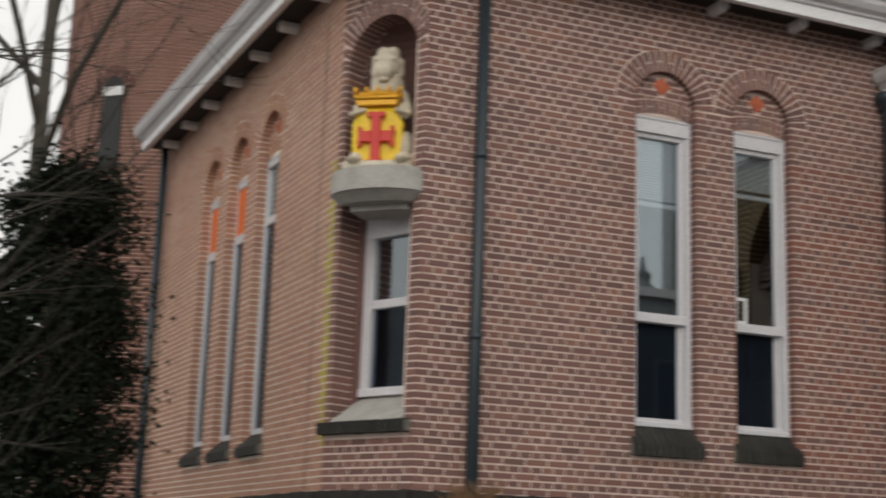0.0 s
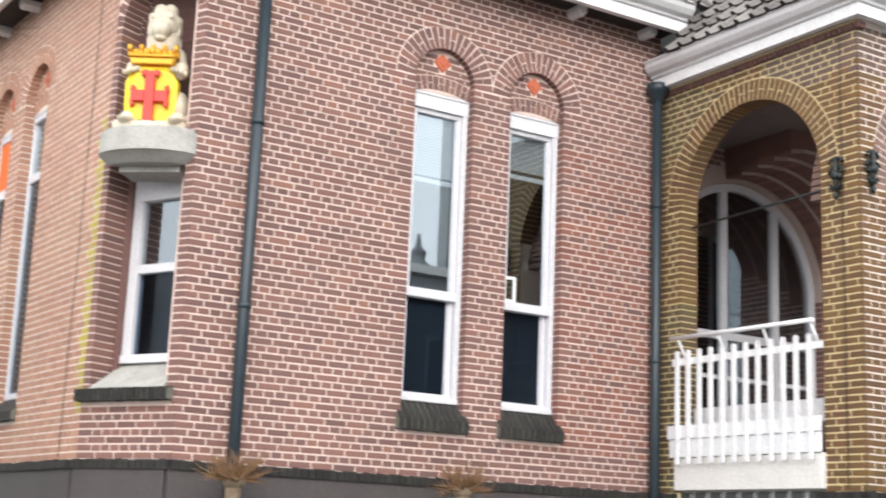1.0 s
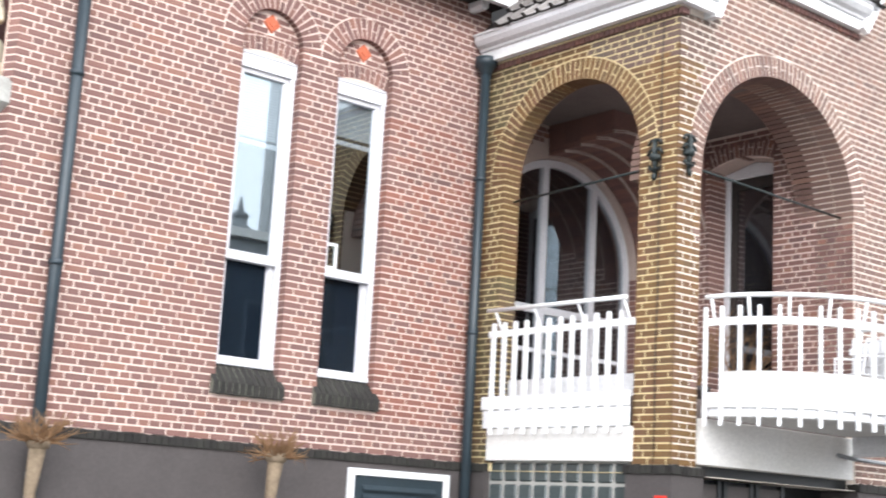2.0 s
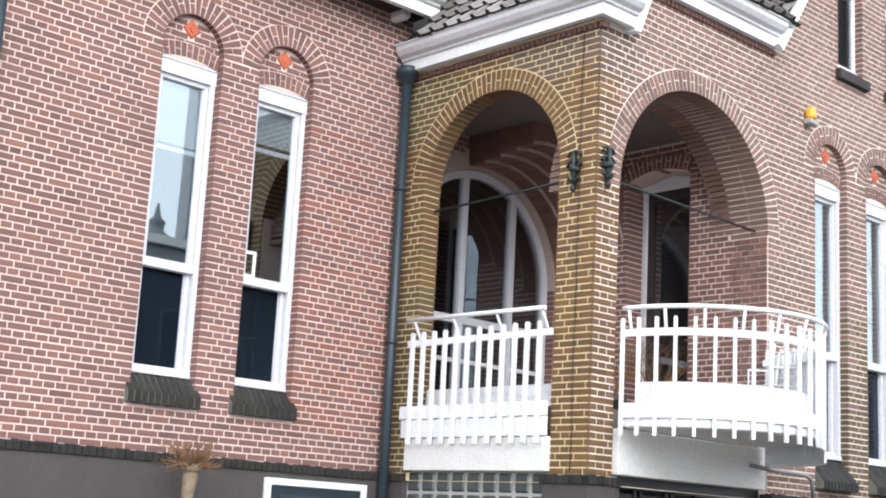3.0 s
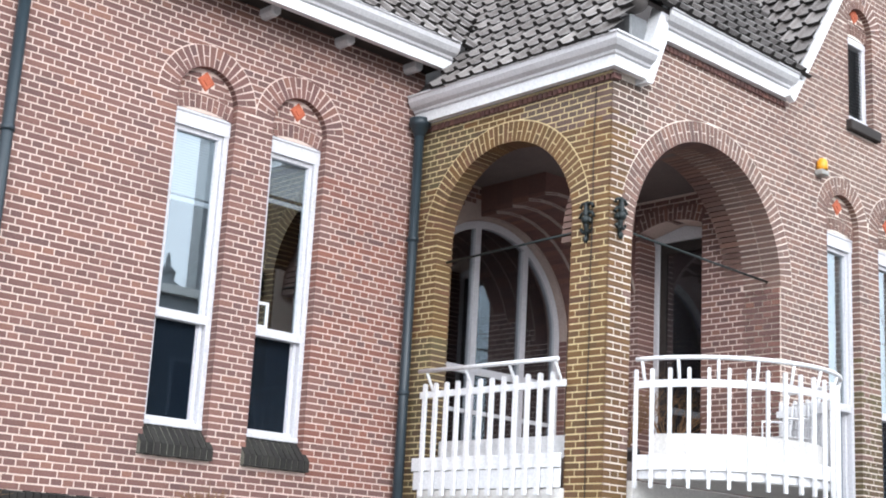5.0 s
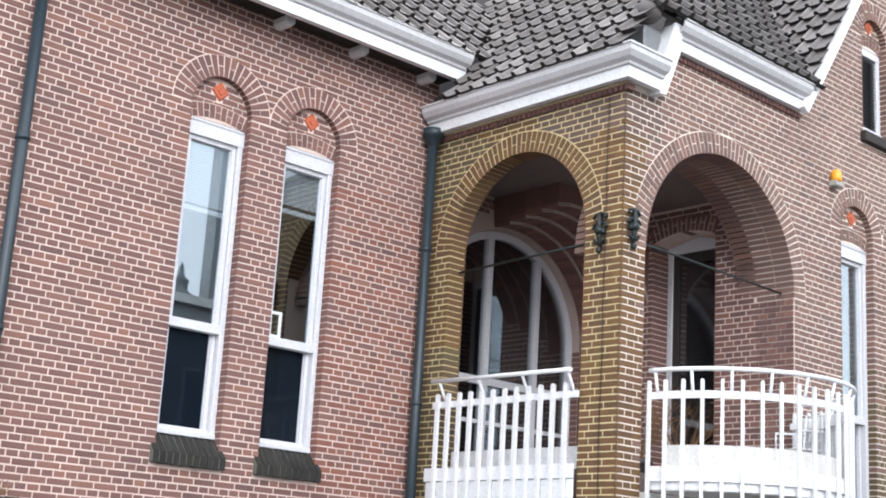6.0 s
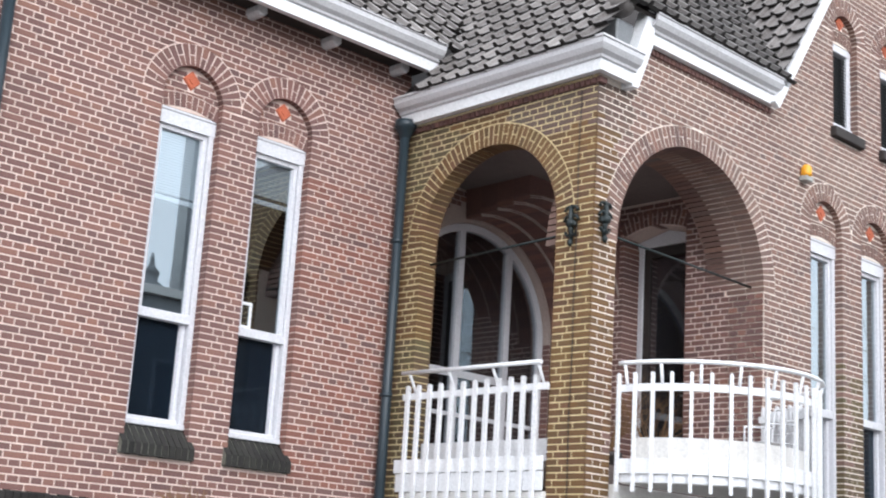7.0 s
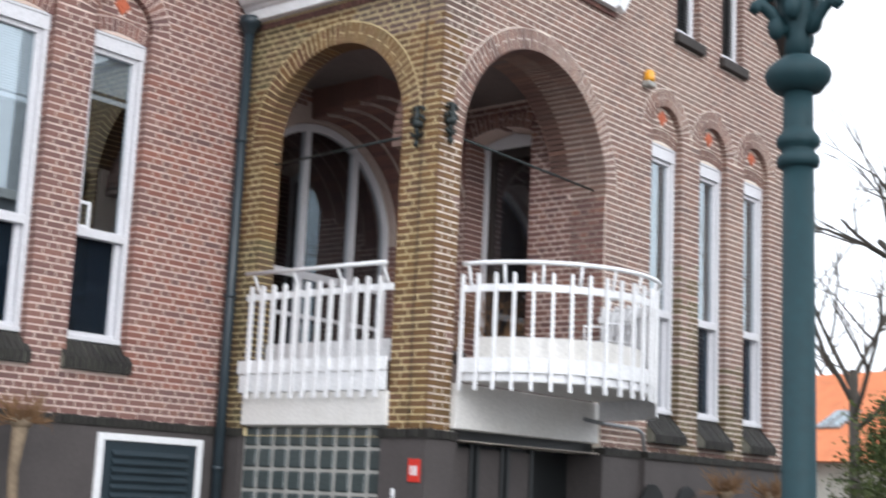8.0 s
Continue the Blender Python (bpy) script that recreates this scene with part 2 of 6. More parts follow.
def box(bm, x0, x1, y0, y1, z0, z1, bev=0.0):
    vs = [bm.verts.new(p) for p in ((x0, y0, z0), (x1, y0, z0), (x1, y1, z0), (x0, y1, z0), (x0, y0, z1), (x1, y0, z1), (x1, y1, z1), (x0, y1, z1))]
    fs = [bm.faces.new([vs[i] for i in f]) for f in ((0, 3, 2, 1), (4, 5, 6, 7), (0, 1, 5, 4), (1, 2, 6, 5), (2, 3, 7, 6), (3, 0, 4, 7))]
    if bev:
        bmesh.ops.bevel(bm, geom=list({e for f in fs for e in f.edges}), offset=bev, segments=1, affect="EDGES")
    return bm


def B(*boxes, bev=0.0):
    bm = bmesh.new()
    for b in boxes:
        box(bm, *b, bev=bev)
    return bm


def prism(bm, pts, v0, v1, bev=0.0):
    """A polygon of (u, z) drawn out from depth v0 to v1."""
    a = [bm.verts.new((u, v0, z)) for u, z in pts]
    b = [bm.verts.new((u, v1, z)) for u, z in pts]
    fs = [bm.faces.new(a), bm.faces.new(b[::-1])]
    n = len(pts)
    fs += [bm.faces.new((a[i], b[i], b[(i + 1) % n], a[(i + 1) % n])) for i in range(n)]
    if bev:
        bmesh.ops.bevel(bm, geom=list(fs[0].edges), offset=bev, segments=1, affect="EDGES")
    return bm


def lathe(bm, prof, seg=20, centre=(0, 0)):
    rings = []
    for r, z in prof:
        rings.append([bm.verts.new((centre[0] + r * math.cos(2 * math.pi * i / seg), centre[1] + r * math.sin(2 * math.pi * i / seg), z)) for i in range(seg)])
    for a, b in zip(rings, rings[1:]):
        for i in range(seg):
            bm.faces.new((a[i], a[(i + 1) % seg], b[(i + 1) % seg], b[i]))
    bm.faces.new(rings[0][::-1])
    bm.faces.new(rings[-1])
    for f in bm.faces:
        f.smooth = True
    return bm


def tube(bm, pts, radii, seg=8, cap=True):
    pts = [Vector(p) for p in pts]
    rings = []
    for i, p in enumerate(pts):
        d = (pts[min(i + 1, len(pts) - 1)] - pts[max(i - 1, 0)]).normalized()
        s = d.cross(Vector((0.31, 0.2, 1)) if abs(d.z) < 0.9 else Vector((1, 0.1, 0))).normalized()
        t = d.cross(s)
        r = radii[i] if isinstance(radii, (list, tuple)) else radii
        rings.append([bm.verts.new(p + r * (math.cos(2 * math.pi * k / seg) * s + math.sin(2 * math.pi * k / seg) * t)) for k in range(seg)])
    for a, b in zip(rings, rings[1:]):
        for k in range(seg):
            f = bm.faces.new((a[k], a[(k + 1) % seg], b[(k + 1) % seg], b[k]))
            f.smooth = True
    if cap:
        bm.faces.new(rings[0][::-1])
        bm.faces.new(rings[-1])
    return bm


def ball(bm, c, r, squash=(1, 1, 1), seg=12):
    bmesh.ops.create_uvsphere(bm, u_segments=seg, v_segments=max(6, seg * 2 // 3), radius=r, matrix=Matrix.Translation(c) @ Matrix.Diagonal((*squash, 1)))
    for f in bm.faces:
        f.smooth = True
    return bm


def profile_run(prof, p0, p1, out, m0=0.0, m1=0.0):
    """A moulding: (outward, z) points drawn from p0 to p1; m0, m1 mitre the ends."""
    bm = bmesh.new()
    p0, p1, out = Vector(p0), Vector(p1), Vector(out)
    d = (p1 - p0).normalized()
    a = [bm.verts.new(p0 + out * o + Vector((0, 0, z)) - d * (m0 * o)) for o, z in prof]
    b = [bm.verts.new(p1 + out * o + Vector((0, 0, z)) + d * (m1 * o)) for o, z in prof]
    n = len(prof)
    bm.faces.new(a)
    bm.faces.new(b[::-1])
    for i in range(n):
        bm.faces.new((a[i], b[i], b[(i + 1) % n], a[(i + 1) % n]))
    return bm


def arch_loop(c, w, z0, zs, n=20):
    return [(c - w, z0), (c + w, z0)] + [(c + w * math.cos(math.pi * i / n), zs + w * math.sin(math.pi * i / n)) for i in range(n + 1)]


def wall_core(name, outer, holes, v0, v1, material, m, label, skip=()):
    """A wall with thickness and openings that go through it."""
    bm = bmesh.new()
    edges = []
    for loop in [outer, *holes]:
        vs = [bm.verts.new((u, v0, z)) for u, z in loop]
        edges += [bm.edges.new((vs[i], vs[(i + 1) % len(vs)])) for i in range(len(vs))]
    fs = [g for g in bmesh.ops.triangle_fill(bm, edges=edges, use_beauty=True)["geom"] if isinstance(g, bmesh.types.BMFace)]
    ext = bmesh.ops.extrude_face_region(bm, geom=fs)
    for g in ext["geom"]:
        if isinstance(g, bmesh.types.BMVert):
            g.co.y = v1
    return thing(name, bm, material, label, "wall", m, kind="structure")


# ---- brickwork ----
CH, ST, JOINT = 0.0628, 0.2145, 0.0135
UNIT = [(0, 0, 0), (1, 0, 0), (1, 1, 0), (0, 1, 0), (0, 0, 1), (1, 0, 1), (1, 1, 1), (0, 1, 1)]
QUADS = [(0, 3, 2, 1), (4, 5, 6, 7), (0, 1, 5, 4), (1, 2, 6, 5), (2, 3, 7, 6), (3, 0, 4, 7)]
rng = random.Random(7)


def spans(u0, u1, cuts):
    free = [(u0, u1)]
    for a, b in cuts:
        free = [s for x, y in free for s in ((x, min(y, a)), (max(x, b), y)) if s[1] - s[0] > 0.014]
    return free


def lay(u0, u1, z0, z1, cuts_at, depth=0.11, phase=0.0):
    """Courses of stretchers and headers in turn (cross bond): boxes of u, v, z."""
    out, k, z = [], 0, z0
    while z + CH * 0.6 < z1:
        zm = z + CH / 2
        head = k % 2
        pitch = ST / 2 if head else ST
        start = phase + (ST / 4 if head else (ST / 2 if k % 4 == 2 else 0))
        for a, b in spans(u0, u1, cuts_at(zm)):
            first = math.ceil((a + 0.055 - start) / pitch)
            joints = []
            while start + first * pitch < b - 0.055:
                joints.append(start + first * pitch + rng.uniform(-0.003, 0.003))
                first += 1
            ends = [a, *joints, b]
            for i, (x, y) in enumerate(zip(ends, ends[1:])):
                lo = x + (JOINT / 2 if i else 0)
                hi = y - (JOINT / 2 if i < len(ends) - 2 else 0)
                dz = rng.uniform(-0.0012, 0.0012)
                out.append((lo, hi, rng.uniform(-0.002, 0.0012), depth, z + dz, z + CH - JOINT + dz))
        z += CH
        k += 1
    return out


def ring(c, zs, r0, r1, a0=0.0, a1=180.0, step=0.066, depth=0.22, v0=0.0, keep=None, j=JOINT):
    """Voussoirs round an arch: eight corners each."""
    out = []
    n = max(3, round(radians(a1 - a0) * (r0 + r1) / 2 / step))
    da, rm = radians(a1 - a0) / n, (r0 + r1) / 2
    for i in range(n):
        a, b = radians(a0) + i * da, radians(a0) + (i + 1) * da
        for lo, hi in ([(r0, r1)] if i % 2 == 0 else [(r0, rm - 0.005), (rm + 0.005, r1)]):
            jr = j / 2 / rm
            q = [(c + r * math.cos(t), zs + r * math.sin(t)) for r, t in ((lo, a + jr), (hi, a + jr), (hi, b - jr), (lo, b - jr))]
            if keep and not keep(sum(x for x, _ in q) / 4, sum(z for _, z in q) / 4):
                continue
            v = v0 + rng.uniform(-0.003, 0.001)
            out.append([(u, v, z) for u, z in q] + [(u, v0 + depth, z) for u, z in q])
    return out


def solid_boxes(boxes):
    return [[(x0 + (x1 - x0) * a, v0 + (d - v0) * b, z0 + (z1 - z0) * c) for a, b, c in UNIT] for x0, x1, v0, d, z0, z1 in boxes]


RINGQ = [(0, 1, 2, 3), (7, 6, 5, 4), (0, 4, 5, 1), (1, 5, 6, 2), (2, 6, 7, 3), (3, 7, 4, 0)]


def joined(name, groups, material, parent, label="", kind="stuff"):
    """Many pieces in one mesh, each an island. groups: (corner lists, quads)."""
    verts, faces = [], []
    for solids, quads in groups:
        for s in solids:
            k = len(verts)
            verts += s
            faces += [tuple(k + i for i in q) for q in quads]
    me = bpy.data.meshes.new(name)
    me.from_pydata(verts, [], faces)
    me.materials.append(material)
    ob = new(name, me)
    ob.parent = parent
    return tagged(ob, label, kind=kind)


brick_cache = {}


def trimmed(b, arcs):
    """A brick cut to the back of an arch ring: its eight corners, or None where no arch touches it."""
    x0, x1, v0, d, z0, z1 = b
    um, zm, hit = (x0 + x1) / 2, z0 + CH / 2, False
    pts = solid_boxes([b])[0]
    for c, zs, r in arcs:
        if z1 < zs or z0 > zs + r or x0 > c + r or x1 < c - r:
            continue
        h = math.sqrt(max(0.0, r * r - max(0.0, zm - zs) ** 2))
        out = []
        for (u, v, z), (a, _, up) in zip(pts, UNIT):
            edge = math.sqrt(max(0.0, r * r - max(0.0, z - zs) ** 2))
            if a == 0 and abs(x0 - c - h) < 0.014:
                u, hit = min(c + edge, x1 - 0.012), True
            elif a == 1 and abs(x1 - c + h) < 0.014:
                u, hit = max(c - edge, x0 + 0.012), True
            elif not up and abs(u - c) < r and z < zs + math.sqrt(r * r - (u - c) ** 2) and zm - zs > r * 0.8:
                z, hit = min(zs + math.sqrt(r * r - (u - c) ** 2), z1 - 0.006), True
            out.append((u, v, z))
        pts = out
    return pts if hit else None


def bricks(parent, boxes, material, near=None, rings=(), most=290, label="laid bricks with recessed lime joints", voussoirs=False, patches=(), arcs=()):
    """Bricks in the near stretch of the wall are pieces of their own; the rest are joined."""
    single, rest, cut = [], [], []
    for where, mat2 in patches:
        hit = [b for b in boxes if where((b[0] + b[1]) / 2, b[4])]
        boxes = [b for b in boxes if not where((b[0] + b[1]) / 2, b[4])]
        if hit:
            joined("stained_brickwork", [([trimmed(b, arcs) or solid_boxes([b])[0] for b in hit], QUADS)], mat2[0], parent, "weather-stained and darker bricks with recessed joints")
    for b in boxes:
        shape = trimmed(b, arcs)
        if shape:
            cut.append(shape)
            continue
        (single if near and near[0] < b[0] and b[1] < near[1] and near[2] < b[4] < near[3] and len(single) < most else rest).append(b)
    groups = [(solid_boxes(rest) + cut, QUADS)]
    if voussoirs:
        for solid in rings:
            me = bpy.data.meshes.new("arch_brick")
            me.from_pydata(solid, [], RINGQ)
            me.materials.append(material[1])
            new("arch_brick", me).parent = parent
    else:
        groups.append((list(rings), RINGQ))
    if rest or cut or not voussoirs:
        joined("brickwork", groups, material[0], parent, label)
    for x0, x1, v0, d, z0, z1 in single:
        key = (round((x1 - x0) * 500), round(d, 2), material[1].name)
        if key not in brick_cache:
            me = bpy.data.meshes.new("brick")
            me.from_pydata([(a * key[0] / 500, b * d, c * (CH - JOINT)) for a, b, c in UNIT], [], QUADS)
            me.materials.append(material[1])
            brick_cache[key] = me
        ob = new("brick", brick_cache[key])
        ob.parent = parent
        ob.location = (x0, v0, z0)


# ---- plan ----
YC, XE, YB = -2.63, 2.76, 0.30
RZ = lambda x, y, a: pose(x, y, 0, 0, 0, a)  # noqa: E731
M_A, M_C, M_L, M_B, M_E = RZ(0, 0, 0), RZ(0, YC, 0), RZ(0, 0, -90), RZ(0, YB, 0), RZ(XE - 0.004, 0, -90)
M_N, M_W = RZ(-5.58, 0.95, -63.7), RZ(-5.58, 0.95, -87.4)
ZS = 2.03
W = 0.327
A_WIN, C_WIN, U_WIN, W_WIN = (-2.675, -1.592), (4.0, 5.085, 6.18), (4.44, 5.53), (-2.09, -3.18, -4.27)
A_ZS, C_ZS, U_ZS = 5.7352, 5.6096, 8.0588

# ---- ground ----
bm = bmesh.new()
for x, y in ((-600, -600), (600, -600), (600, 600), (-600, 600)):
    bm.verts.new((x, y, 0))
bm.faces.new(bm.verts)
thing("ground", bm, paving, "grey concrete paving round the house", "ground", kind="structure")


def arch_cuts(z, c, w, zs, ringw, z0):
    """What an arched opening and its ring take out of a course."""
    if z < z0:
        return []
    if z < zs:
        return [(c - w, c + w)]
    r = w + ringw + 0.009
    if z - zs < r:
        h = math.sqrt(r * r - (z - zs) ** 2)
        return [(c - h, c + h)]
    return []


def odd(z):
    return int((z - ZS) / CH) % 2


def tympanum(wall, c, zs, w, zt, material, mortar, v=0.07):
    """The filled head of a window: a flat arch of headers, coursed bricks and a terracotta diamond."""
    n = 12
    bm = bmesh.new()
    prism(bm, [(c - w - 0.004, zt + 0.02), (c + w + 0.004, zt + 0.02)] + [(c + (w + 0.004) * math.cos(math.pi * i / n), zs + (w + 0.004) * math.sin(math.pi * i / n)) for i in range(n + 1)], v + 0.006, v + 0.12)
    part("tympanum", bm, mortar, wall)
    sag = 0.055
    r = (w * w + sag * sag) / (2 * sag)
    zc = zt + sag - r
    half = math.degrees(math.asin(w / r))
    vs = ring(c, zc, r, r + 0.13, 90 - half, 90 + half, 0.064, 0.1, v)
    zd = zs + 0.205

    def cuts(z):
        h = w - 0.002 if z < zs else math.sqrt(max(0, (w - 0.002) ** 2 - (z - zs) ** 2))
        d = max(0, 0.112 - abs(z - zd))
        return [(c - 9, c - h), (c + h, c + 9), (c - d, c + d)]

    body = []
    for x0, x1, d0, _, z0, z1 in lay(c - w, c + w, zt + 0.10, zs + w - 0.015, cuts, 0.1):
        pts = []
        for a_, b_, up in UNIT:
            u = x0 + (x1 - x0) * a_
            low = zc + math.sqrt((r + 0.142) ** 2 - (u - c) ** 2)
            high = zs + math.sqrt(max(0.0, w * w - (u - c) ** 2))
            pts.append((u, v + (d0 if not b_ else 0.1), min(max(z1 if up else z0, low), max(high, low))))
        if pts[4][2] - pts[0][2] > 0.012 or pts[5][2] - pts[1][2] > 0.012:
            body.append(pts)
    joined("tympanum_bricks", [(body, QUADS), (vs, RINGQ)], material[0], wall, "small bricks filling the window arch")
    bm = bmesh.new()
    q = 0.098
    prism(bm, [(c - q, zd), (c, zd - q), (c + q, zd), (c, zd + q)], v - 0.012, v + 0.08, 0.012)
    prism(bm, [(c - q * 0.45, zd), (c, zd - q * 0.45), (c + q * 0.45, zd), (c, zd + q * 0.45)], v - 0.022, v - 0.004, 0.006)
    part("diamond_tile", bm, terracotta, wall, "orange terracotta diamond tile")


# ---- main wall with two tall windows ----
def wall_main_cuts(z):
    out = []
    for c in A_WIN:
        out += arch_cuts(z, c, W, A_ZS, 0.215, 2.55)
        if 2.42 < z < 2.55:
            out.append((c - 0.375, c + 0.375))
    return out


wall_main = wall_core("wall_main", [(-5.10, 1.95), (-0.0, 1.95), (-0.0, 6.98), (-5.10, 6.98)],
                      [arch_loop(c, W + 0.008, 2.5, A_ZS) for c in A_WIN], 0.0035, 0.30, mortar_pink, M_A, "red-brown brick house wall with pale pink joints")
rings_a = [r for c in A_WIN for r in ring(c, A_ZS, W, W + 0.21, 0, 180, 0.064, 0.11, 0, keep=lambda u, z, c=c: abs(u - c) < 0.542)]
boxes_a = lay(-5.11, 0.0, ZS, 6.95, wall_main_cuts)
for c in A_WIN:
    tympanum(wall_main, c, A_ZS, W, A_ZS - 0.125, brick_red, mortar_pink)

# ---- loggia wall, facing the main wall's forecourt ----
LC, LR, LS = 1.257, 0.92, 4.856
CC, CR, CS = 1.55, 1.21, 4.6676


def wall_loggia_cuts(z):
    return arch_cuts(z, LC, LR, LS, 0.215, 0) + ([(2.52, 3)] if odd(z) else [])


wall_loggia = wall_core("wall_loggia", [(0.0, 1.95), (2.61, 1.95), (2.61, 6.22), (0.0, 6.22)],
                        [arch_loop(LC, LR + 0.008, 1.955, LS, 28)], 0.0035, 0.21, mortar_yellow, M_L, "algae-stained brick loggia wall with an open arch")
rings_l = ring(LC, LS, LR, LR + 0.21, 0, 180, 0.066, 0.22)
boxes_l = lay(0.0, 2.63, ZS, 6.2, wall_loggia_cuts, 0.22)


# ---- gable wall with the balcony arch and narrow windows ----
def wall_gable_cuts(z):
    out = arch_cuts(z, CC, CR + (0.012 if z < CS else 0), CS, 0.215, 0)
    for c in C_WIN:
        out += arch_cuts(z, c, 0.33, C_ZS, 0.205, 2.2)
    for c in U_WIN:
        out += arch_cuts(z, c, 0.27, U_ZS, 0.205, 6.74)
    if z > 6.2:
        out.append((-1, 0.46))
    if z > 6.74:
        out.append((-1, 2.95 + (z - 6.76) / 1.51))
    if z > 7.2:
        out.append((6.95 - (z - 7.2) * 0.76, 9))
    if not odd(z):
        out.append((-1, 0.11))
    return out


wall_gable = wall_core("wall_gable", [(0.025, 1.95), (6.95, 1.95), (6.95, 7.2), (4.9, 9.9), (2.95, 6.76), (0.46, 6.74), (0.44, 6.22), (0.025, 6.22)],
                       [arch_loop(CC, CR + 0.008, 1.955, CS, 32)] + [arch_loop(c, 0.338, 2.3, C_ZS, 14) for c in C_WIN] + [arch_loop(c, 0.278, 6.76, U_ZS, 14) for c in U_WIN],
                       0.0035, 0.46, mortar_cream, M_C, "pale brown brick gable wall with a wide balcony arch")
rings_c = ring(CC, CS, CR, CR + 0.21, 0, 180, 0.066, 0.22) + ring(CC, CS, CR + 0.003, CR + 0.21, 0, 180, 0.066, 0.46, 0.23)
for c in C_WIN:
    rings_c += ring(c, C_ZS, 0.33, 0.53, 0, 180, 0.064, 0.11, 0, keep=lambda u, z, c=c: abs(u - c) < 0.54)
    tympanum(wall_gable, c, C_ZS, 0.33, C_ZS - 0.125, brick_pale, mortar_cream)
for c in U_WIN:
    rings_c += ring(c, U_ZS, 0.27, 0.475, 0, 180, 0.064, 0.11)
    tympanum(wall_gable, c, U_ZS, 0.27, U_ZS - 0.10, brick_pale, mortar_cream)
boxes_c = lay(0.0, 6.95, ZS, 9.9, wall_gable_cuts, 0.22, 0.05)

# ---- corner with the niche, and the side wall ----
NW, NC, NR, NS = 1.06, 0.51, 0.44, 5.861


def wall_niche_cuts(z):
    return arch_cuts(z, NC, NR, NS, 0.2, 2.58) + ([(NC - 0.5, NC + 0.5)] if 2.49 < z < 2.58 else [])


wall_niche = wall_core("wall_corner", [(0.0, 1.95), (NW, 1.95), (NW, 6.98), (0.0, 6.98)], [arch_loop(NC, NR + 0.006, 2.52, NS)], 0.0035, 0.33, mortar_pink, M_N, "splayed brick house corner with a tall arched niche")
rings_n = ring(NC, NS, NR, NR + 0.2, 0, 180, 0.064, 0.22)
rings_n = [[(min(max(u, 0.0), NW), v, z) for u, v, z in r] for r in rings_n if max(p[0] for p in r) > 0.02 and min(p[0] for p in r) < NW - 0.02]
boxes_n = lay(0.0, NW, ZS, 6.95, wall_niche_cuts, 0.34)


def wall_side_cuts(z):
    out = []
    for c in W_WIN:
        out += arch_cuts(z, c, 0.35, A_ZS, 0.18, 2.42)
    return out


wall_side = wall_core("wall_side", [(-6.9, 1.95), (0.0, 1.95), (0.0, 6.98), (-6.9, 6.98)], [arch_loop(c, 0.358, 2.5, A_ZS) for c in W_WIN], 0.0035, 0.16, mortar_cream, M_W, "orange-brown brick side wall with three narrow windows")
rings_w = [r for c in W_WIN for r in ring(c, A_ZS, 0.35, 0.53, 0, 180, 0.064, 0.11)]
boxes_w = lay(-6.9, 0.0, ZS, 6.95, wall_side_cuts, 0.15)
for c in W_WIN:
    tympanum(wall_side, c, A_ZS, 0.35, A_ZS - 0.125, brick_orange, mortar_cream, 0.09)

# ---- loggia interior ----
WB = (1.53, 1.19, 4.355)
wall_back = wall_core("wall_back", [(0.01, 2.5), (XE - 0.01, 2.5), (XE - 0.01, 5.95), (0.01, 5.95)], [arch_loop(WB[0], WB[1] + 0.008, 2.66, WB[2], 28)], 0.0035, 0.3, mortar_shaded, M_B, "brick back wall of the loggia with an arched window")
rings_b = []
VAULT = [(WB[1] + 0.03 + 0.03 * i, -0.25 * i) for i in range(4)]
for vr, vy in VAULT:
    rings_b += ring(WB[0], WB[2], vr, vr + 0.06, 2, 104, 0.066, -0.236, vy - 0.006, j=0.004)
wall_loggia_end = wall_core("wall_loggia_end", [(-0.29, 2.5), (2.17, 2.5), (2.17, 5.95), (-0.29, 5.95)], [[(0.752, 2.66), (1.638, 2.66), (1.638, 5.51), (1.195, 5.61), (0.752, 5.51)]], 0.0035, 0.36, mortar_pink, M_E, "brick end wall of the loggia with a door")


def loggia_end_cuts(z):
    return [(0.76, 1.63)] if z < 5.74 else []


def seg_arch(c, w, zt, sag, h, depth, v=0.0):
    r = (w * w + sag * sag) / (2 * sag)
    half = math.degrees(math.asin(w / r))
    return ring(c, zt + sag - r, r, r + h, 90 - half, 90 + half, 0.064, depth, v)


VX = WB[0] + VAULT[3][0] * math.cos(radians(104))
bm = bmesh.new()
for vr, vy in VAULT:
    rr = vr + 0.007
    prism(bm, [(VX - 0.02, 6.1), (XE + 0.2, 6.1), (XE + 0.2, WB[2])] + [(WB[0] + rr * math.cos(radians(4 * i)), WB[2] + rr * math.sin(radians(4 * i))) for i in range(27)], YB + vy - 0.25, YB + vy - 0.001)
vault = thing("ceiling_vault", bm, brick_red[0], "half-round vault of dark brick over the loggia", "ceiling", kind="structure")
for vr, vy in VAULT:
    joined("joint", [(ring(WB[0], WB[2], vr - 0.002, vr + 0.03, 2, 104, 0.2, -0.014, YB + vy - 0.243, j=0.0), RINGQ)], mortar_shaded, vault, "pale lime joint between the vault rings")
thing("ceiling", B((0.22, XE, YC + 0.46, -0.702, 5.88, 6.0), (0.22, VX - 0.002, -0.702, YB, 5.88, 6.0)), ceiling_grey, "grey plaster loggia ceiling", "ceiling", kind="structure")
thing("floor", B((0.05, XE, YC + 0.1, YB, 2.40, 2.64)), ceiling_grey, "concrete loggia floor", "floor", kind="structure")

